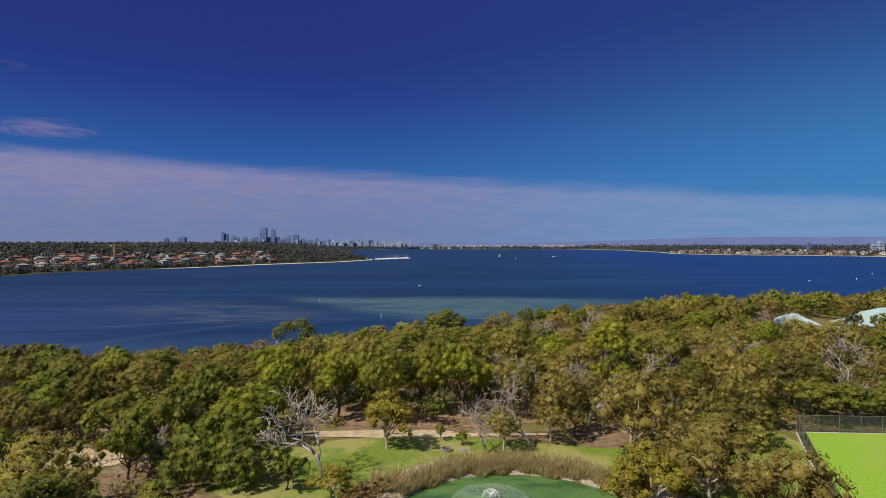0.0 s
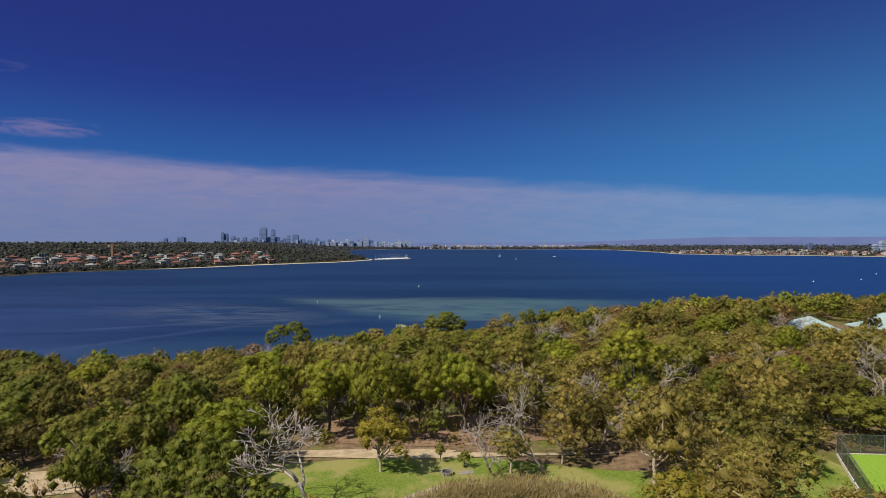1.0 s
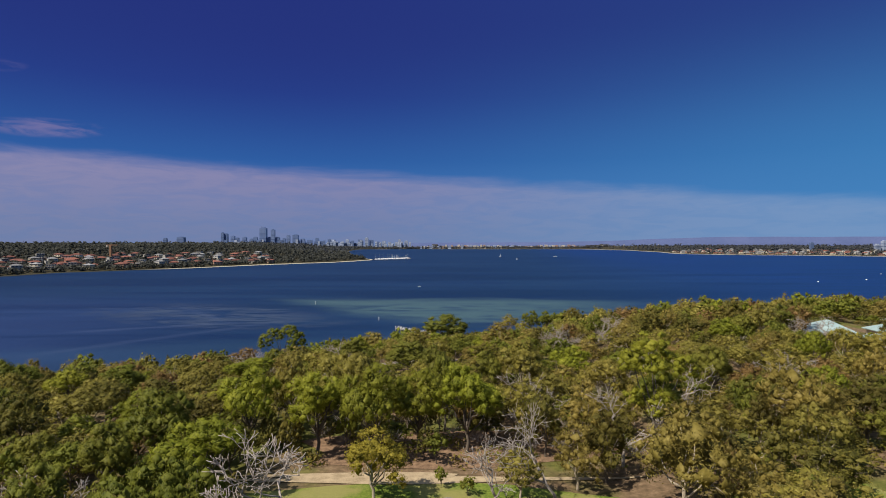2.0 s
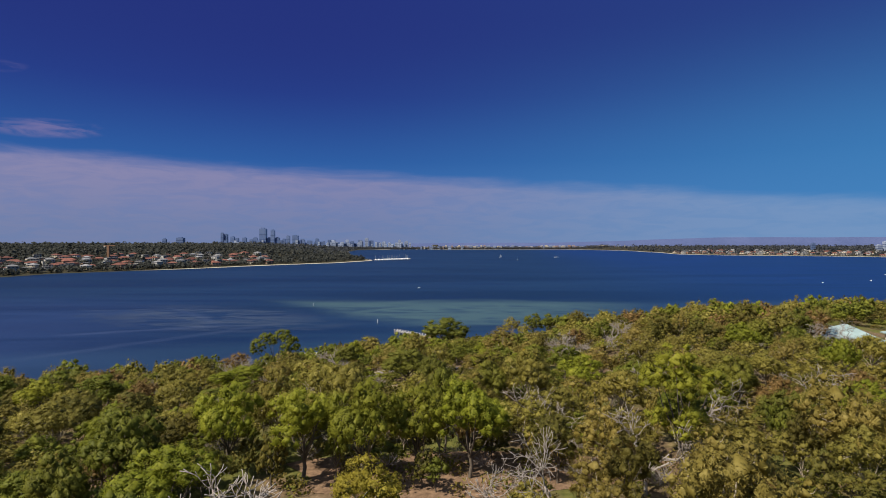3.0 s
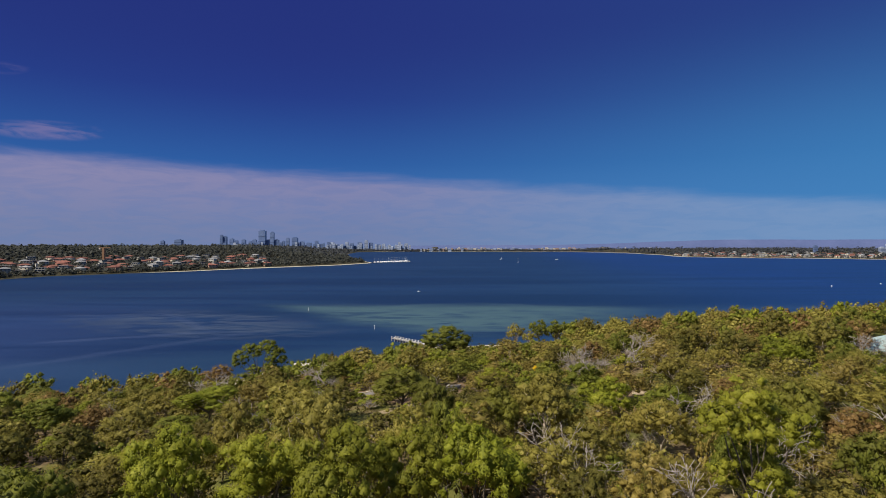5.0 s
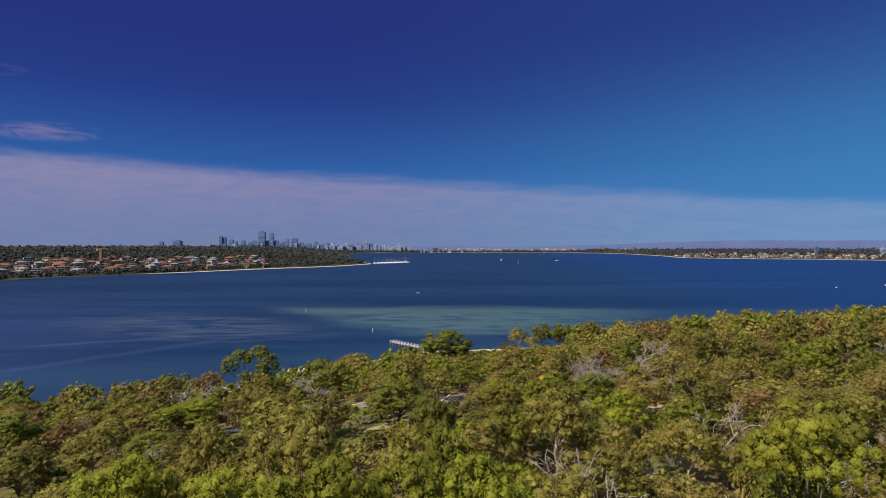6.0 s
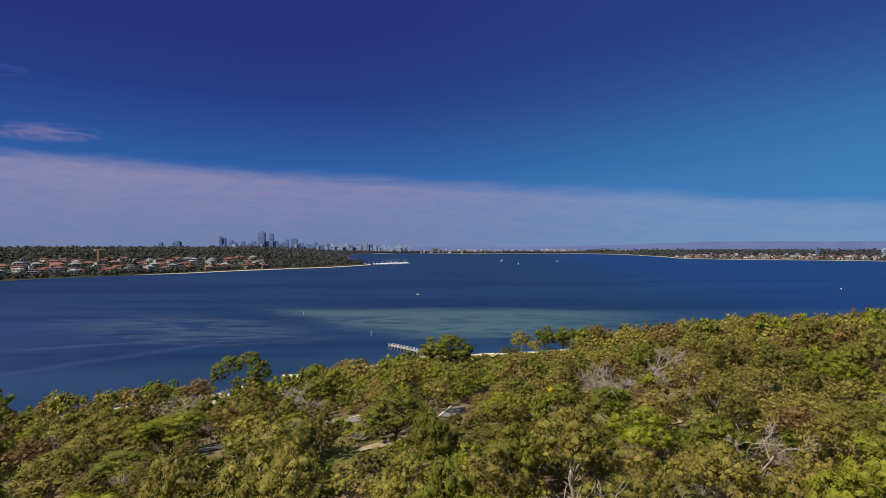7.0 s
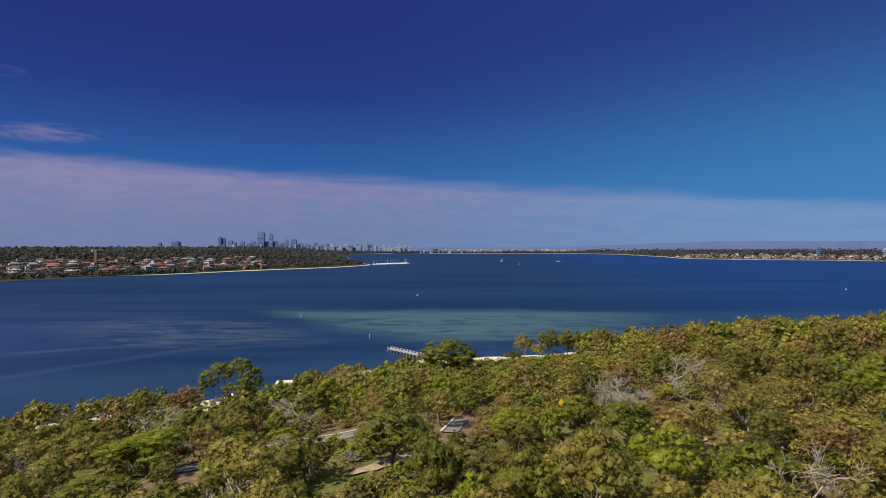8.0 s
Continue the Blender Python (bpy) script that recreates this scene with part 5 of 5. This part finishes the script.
for x, y, z in ((-3, -2.5, 3.5), (3, -2.5, 4.3), (3, 2.5, 3.7), (-3, 2.5, 4.9)):
    part("post", Geo().tube([(x, y, -0.5), (x, y, z)], [0.09, 0.08], 7), STEEL_MAT, sail)
kiosk = thing("beach_kiosk", pose(-63.5, 238, gz(-63.5, 238)), "small white rendered beach kiosk with a flat roof", "kiosk")
part("wall", Geo().box(-2.2, -2, -0.6, 2.2, 2, 2.8), WHITE_MAT, kiosk)
part("roof", Geo().box(-2.6, -2.5, 2.81, 2.6, 2.4, 3.05), WHITE_MAT, kiosk)
part("serving_hatch", Geo().box(-1.2, -2.04, 0.9, 1.2, -1.98, 2.1), WINDOW_MAT, kiosk)

sg = thing("road_sign", pose(19.25, 161, 23.7 - 2.95), "yellow diamond warning sign on a steel post", "sign")
part("post", Geo().tube([(0, 0, -4.0), (0, 0, 3.2)], [0.05, 0.05], 7), STEEL_MAT, sg)
part("plate", Geo().add([(0, -0.06, 2.3), (0.62, -0.06, 2.95), (0, -0.06, 3.6), (-0.62, -0.06, 2.95), (0, -0.03, 2.3), (0.62, -0.03, 2.95), (0, -0.03, 3.6), (-0.62, -0.03, 2.95)],
                        [(0, 1, 2, 3), (7, 6, 5, 4), (0, 4, 5, 1), (1, 5, 6, 2), (2, 6, 7, 3), (3, 7, 4, 0)]), YELLOW_MAT, sg)


# ---- the pavilion with the pale roofs ----
def make_hall(x, y, width, deep, wall_h, rise, turn, base, label, gablet=False):
    root = thing("pavilion", pose(x, y, base, 0, 0, turn), label, "building", "pale roofed pavilions")
    part("wall", Geo().box(-width / 2, -deep / 2, -2.5, width / 2, deep / 2, wall_h), CREAM_MAT, root)
    part("roof", hip_roof(Geo(), -width / 2, -deep / 2, width / 2, deep / 2, wall_h + 0.26, wall_h + rise, 1.0), TEAL_ROOF, root)
    n = max(2, int(width / 4))
    for k in range(n):
        wx = (k + 0.5) / n * width - width / 2
        win = part("window", Geo().box(wx - 1.0, -deep / 2 - 0.05, 0.9, wx + 1.0, -deep / 2 + 0.02, 2.4), WINDOW_MAT, root)
        part("sill", Geo().box(wx - 1.1, -deep / 2 - 0.15, 0.78, wx + 1.1, -deep / 2 + 0.01, 0.895), WHITE_MAT, win)
    if gablet:
        g = Geo().add([(-1.6, -deep / 2 + 1.0, wall_h + 0.9), (1.6, -deep / 2 + 1.0, wall_h + 0.9), (0, -deep / 2 + 1.0, wall_h + 2.4),
                       (-1.6, 0, wall_h + 0.9), (1.6, 0, wall_h + 0.9), (0, 0, wall_h + 2.4)], [(0, 1, 2), (0, 2, 5, 3), (1, 4, 5, 2), (3, 5, 4), (0, 3, 4, 1)])
        part("gablet", g, TEAL_ROOF, root)
        part("vent", Geo().add([(-1.1, -deep / 2 + 0.95, wall_h + 1.0), (1.1, -deep / 2 + 0.95, wall_h + 1.0), (0, -deep / 2 + 0.95, wall_h + 2.1),
                                (-1.1, -deep / 2 + 0.99, wall_h + 1.0), (1.1, -deep / 2 + 0.99, wall_h + 1.0), (0, -deep / 2 + 0.99, wall_h + 2.1)],
                               [(0, 1, 2), (5, 4, 3), (0, 3, 4, 1), (1, 4, 5, 2), (2, 5, 3, 0)]), WINDOW_MAT, root)
    return root


make_hall(121, 196, 12, 11, 3.4, 3.6, -14, 18.2, "single storey hall with a pale teal metal hip roof")
make_hall(154, 207, 17, 10, 3.2, 2.9, -6, 16.6, "long hall with a pale teal metal roof and a gablet", True)
make_hall(172, 222, 15, 13, 4.2, 3.8, 0, 16.2, "tall hall with a pale teal metal hip roof")
make_hall(134, 190, 9, 6, 2.6, 1.8, -10, 17.4, "small outbuilding with a pale teal metal roof")

# ---- the park at the pond ----
MESH_WIRE = bpy.data.materials.new("chain_link")
MESH_WIRE.use_nodes = True
mw = Nodes(MESH_WIRE.node_tree)
mt = mw.add("ShaderNodeBsdfTransparent")
md = mw.add("ShaderNodeBsdfPrincipled", {"Base Color": (0.045, 0.055, 0.04, 1), "Roughness": 0.6})
mx_ = mw.add("ShaderNodeMixShader", {0: 0.34, 1: mt.outputs[0], 2: md.outputs[0]})
mw.tree.links.new(mx_.outputs[0], mw.add("ShaderNodeOutputMaterial").inputs[0])


def fence_run(a, b, height, label):
    a, b = Vector((*a, 0)), Vector((*b, 0))
    run = (b - a).length
    root = thing("sports_fence", pose(a.x, a.y, COURT_Z - 0.1, 0, 0, math.degrees(math.atan2(b.y - a.y, b.x - a.x))), label, "fence", "fence round the turf")
    n = max(2, round(run / 3.0))
    for i in range(n + 1):
        x = run * i / n
        part("post", Geo().tube([(x, 0, -1.2), (x, 0, height + 0.05)], [0.055, 0.05], 8), STEEL_MAT, root)
        if i < n:
            part("mesh_panel", Geo().box(x + 0.06, -0.012, 0.1, run * (i + 1) / n - 0.06, 0.012, height - 0.05), MESH_WIRE, root)
    part("top_rail", Geo().tube([(0, 0, height), (run, 0, height)], [0.035, 0.035], 6), STEEL_MAT, root)
    part("kerb", Geo().box(0, -0.10, -0.9, run, 0.06, 0.02), KERB_MAT, root)
    return root


fence_run((38.5, 55), (50.4, 80.8), 2.4, "dark wire mesh fence with steel posts along the turf")
fence_run((50.4, 80.8), (100, 77.6), 2.4, "dark wire mesh fence with steel posts behind the turf")

ring = thing("fire_pit", pose(0.5, 80.3, gz(0.5, 80.3)) @ Matrix.Scale(0.75, 4), "round stone fire pit ring on the lawn", "fire pit")
for k in range(14):
    a = 2 * math.pi * k / 14
    s = Geo().box(-0.19, -0.14, -0.2, 0.19, 0.14, 0.62, 0.03)
    o = part("stone", s, ROCK_MAT, ring)
    o.matrix_basis = pose(0.95 * math.cos(a), 0.95 * math.sin(a), 0, 0, 0, math.degrees(a) + 90)
part("ash_bed", Geo().tube([(0, 0, -0.1), (0, 0, 0.30)], [0.82, 0.80], 18), RUBBER, ring)
slab = thing("concrete_pad", pose(3.0, 80.8, gz(3, 80.8) + 0.06, 0, 0, 12), "grey concrete pad on the lawn", "pad")
part("surface", Geo().box(-0.9, -0.5, -0.3, 0.9, 0.5, 0.05), ROCK_MAT, slab)

fountain = thing("fountain", pose(5.6, 66.4, POND_Z), "pond fountain throwing a low ring of white spray", "fountain")
part("nozzle", Geo().tube([(0, 0, -0.8), (0, 0, 0.35)], [0.18, 0.10], 9), STEEL_MAT, fountain)
fr = np.random.default_rng(3)
ang, tt = fr.uniform(0, 2 * math.pi, 2600), fr.uniform(0, 1, 2600) ** 1.3
reach = np.where(fr.uniform(0, 1, 2600) < 0.8, 1.1, 3.9)
rad = reach * tt * fr.uniform(0.94, 1.04, 2600)
drops = np.stack([rad * np.cos(ang), rad * np.sin(ang), 0.3 + 0.8 * 4 * tt * (1 - tt) * fr.uniform(0.9, 1.05, 2600)], 1)
DROP_MAT = plain_material("white_water_drops", (0.72, 0.76, 0.76), (0.82, 0.85, 0.85), 2.0, 0.3)
part("spray", quads_mesh("spray", leaf_quads(fr, drops, unit(fr, 2600), 0.028, 0.016), DROP_MAT), None, fountain)
foam = Geo()
fa = np.linspace(0, 2 * math.pi, 49)[:-1]
fv = np.concatenate([np.stack([r * np.cos(fa), r * np.sin(fa), 0 * fa + 0.03], 1) for r in (0.2, 3.2, 4.1, 4.6)])
foam.add(fv, [(r * 48 + k, r * 48 + (k + 1) % 48, (r + 1) * 48 + (k + 1) % 48, (r + 1) * 48 + k) for r in range(3) for k in range(48)])
part("foam", foam, SPRAY_MAT, fountain)


def reed_bed(name, seed, k, fun, tall, label):
    rng = np.random.default_rng(seed)
    xy = fun(rng, k)
    z = ground_z(xy[:, 0], xy[:, 1])
    h = tall * rng.uniform(0.5, 1.15, k)
    lean = rng.normal(size=(k, 2)) * 0.34 + (0.12, 0.0)
    side = rng.uniform(0, math.pi, k)
    wd = 0.032
    dx, dy = np.cos(side) * wd, np.sin(side) * wd
    base = np.stack([xy[:, 0], xy[:, 1], z - 0.1], 1)
    tip = base + np.stack([lean[:, 0] * h, lean[:, 1] * h, h], 1)
    off = np.stack([dx, dy, 0 * dx], 1)
    mid = (base + tip) / 2 + np.stack([0 * h, 0 * h, 0.12 * h], 1)
    vs = np.stack([base - off, mid - off * 1.3, tip, mid + off * 1.3], 1).reshape(-1, 3)
    return tagged(new(name, quads_mesh(name, vs, REED_MAT)), label, "reeds", kind="stuff")


def rim(rng, k):
    x = rng.uniform(-9, 25, k)
    edge = POND[1] + POND[3] * np.sqrt(np.clip(1 - ((x - POND[0]) / (POND[2] * 1.02)) ** 2, 0.25, 1))
    edge = edge + 0.35 * np.sin(x * 0.8) + 0.25 * np.sin(x * 2.1 + 1)
    return np.stack([x, edge + np.abs(rng.normal(size=k)) * 2.0], 1)


reed_bed("reeds", 5, 17000, rim, 1.3, "tall dry straw coloured reeds along the pond")

rr = random.Random(14)
for k in range(34):
    a, out = rr.uniform(0.5, 2.7), rr.uniform(1.20, 1.34)
    x, y = POND[0] + POND[2] * out * math.cos(a), POND[1] + POND[3] * out * math.sin(a)
    bm = bmesh.new()
    bmesh.ops.create_icosphere(bm, subdivisions=2, radius=0.5)
    for v in bm.verts:
        v.co *= 1 + 0.35 * noise.noise(v.co * 1.7 + Vector((k, 0, 0)))
        v.co.z *= 0.6
    me = bpy.data.meshes.new("rock")
    bm.to_mesh(me)
    bm.free()
    me.materials.append(ROCK_MAT)
    o = tagged(new("rock", me), "grey weathered rock at the pond bank", "rock", "pond rocks")
    s = rr.uniform(0.25, 0.75)
    o.matrix_basis = pose(x, y, gz(x, y) + 0.1, 0, 0, rr.uniform(0, 360)) @ Matrix.Diagonal((s, s, s, 1))

def far_woods(name, mat, label, seed, n, y0, y1, x0, x1, density, deep):
    """Woods of the far shores: loose leaf clumps, tree by tree, as one mesh."""
    rng = np.random.default_rng(seed)
    y = rng.uniform(y0, y1, n)
    x = rng.uniform(x0, x1, n) * y
    s = far_inside(x, y)
    gap = np.where((x < -480) | (x > 1150), 2.5, 13)
    front = rng.uniform(0, 1, n) < 0.75
    for hx_, hy_ in HOUSE_SPOTS:
        over = (np.abs(x - hx_ * y / hy_) < 10) & (y > hy_ - np.where(front, 9, 24)) & (y < hy_ + 12)
        gap = np.where(over, 1e9, gap)
    shore_belt = np.where((s < 26) & (x < -300), 2.6, 1.0)
    keep = (s > gap) & (rng.uniform(0, 1, n) < density * shore_belt * np.clip(1500 / y, 0.15, 1.0)) & (s < deep)
    x, y, s = x[keep], y[keep], s[keep]
    z = ground_z(x, y)
    k, m = 11, len(x)
    size = 2.4 + 5.2 * rng.uniform(0, 1, m) ** 1.6 * np.clip(y / 1700, 0.9, 1.6) * np.where(s < 26, 0.72, 1.0)
    tall = rng.choice((0.8, 0.9, 1.35), m, p=(0.5, 0.38, 0.12))
    c = np.stack([x, y, z + size * 0.72 * tall], 1)
    d = unit(rng, m * k)
    d[:, 2] = np.where(d[:, 2] < -0.3, -d[:, 2], d[:, 2])
    stretch = np.stack([np.ones(m), np.ones(m), tall], 1)
    pos = np.repeat(c, k, 0) + d * np.repeat(size, k)[:, None] * rng.uniform(0.5, 1.0, (m * k, 1)) * np.repeat(stretch, k, 0)
    nrm = d + unit(rng, m * k) * 0.5 + (0, 0, 0.2)
    nrm /= np.linalg.norm(nrm, axis=1, keepdims=True)
    big = np.repeat(size, k)[:, None] * 0.52
    t = np.cross(nrm, unit(rng, m * k))
    t /= np.linalg.norm(t, axis=1, keepdims=True) + 1e-9
    b = np.cross(nrm, t)
    vs = np.stack([pos - t * big, pos - b * big * 0.7, pos + t * big, pos + b * big * 0.7], 1).reshape(-1, 3)
    return tagged(new(name, quads_mesh(name, vs, mat)), label, "woods", kind="stuff")


# these woods carry their distance haze in the leaf colours
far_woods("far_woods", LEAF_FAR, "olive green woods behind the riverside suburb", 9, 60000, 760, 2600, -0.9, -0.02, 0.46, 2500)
far_woods("far_woods", LEAF_REMOTE, "hazy grey green trees of the far eastern suburb", 10, 46000, 1900, 4600, -0.40, 0.95, 0.60, 1500)
far_woods("far_woods", LEAF_REMOTE, "thin hazy grey green belt of trees on the farthest shore", 11, 9000, 4495, 4640, -0.24, 0.29, 2.4, 400)
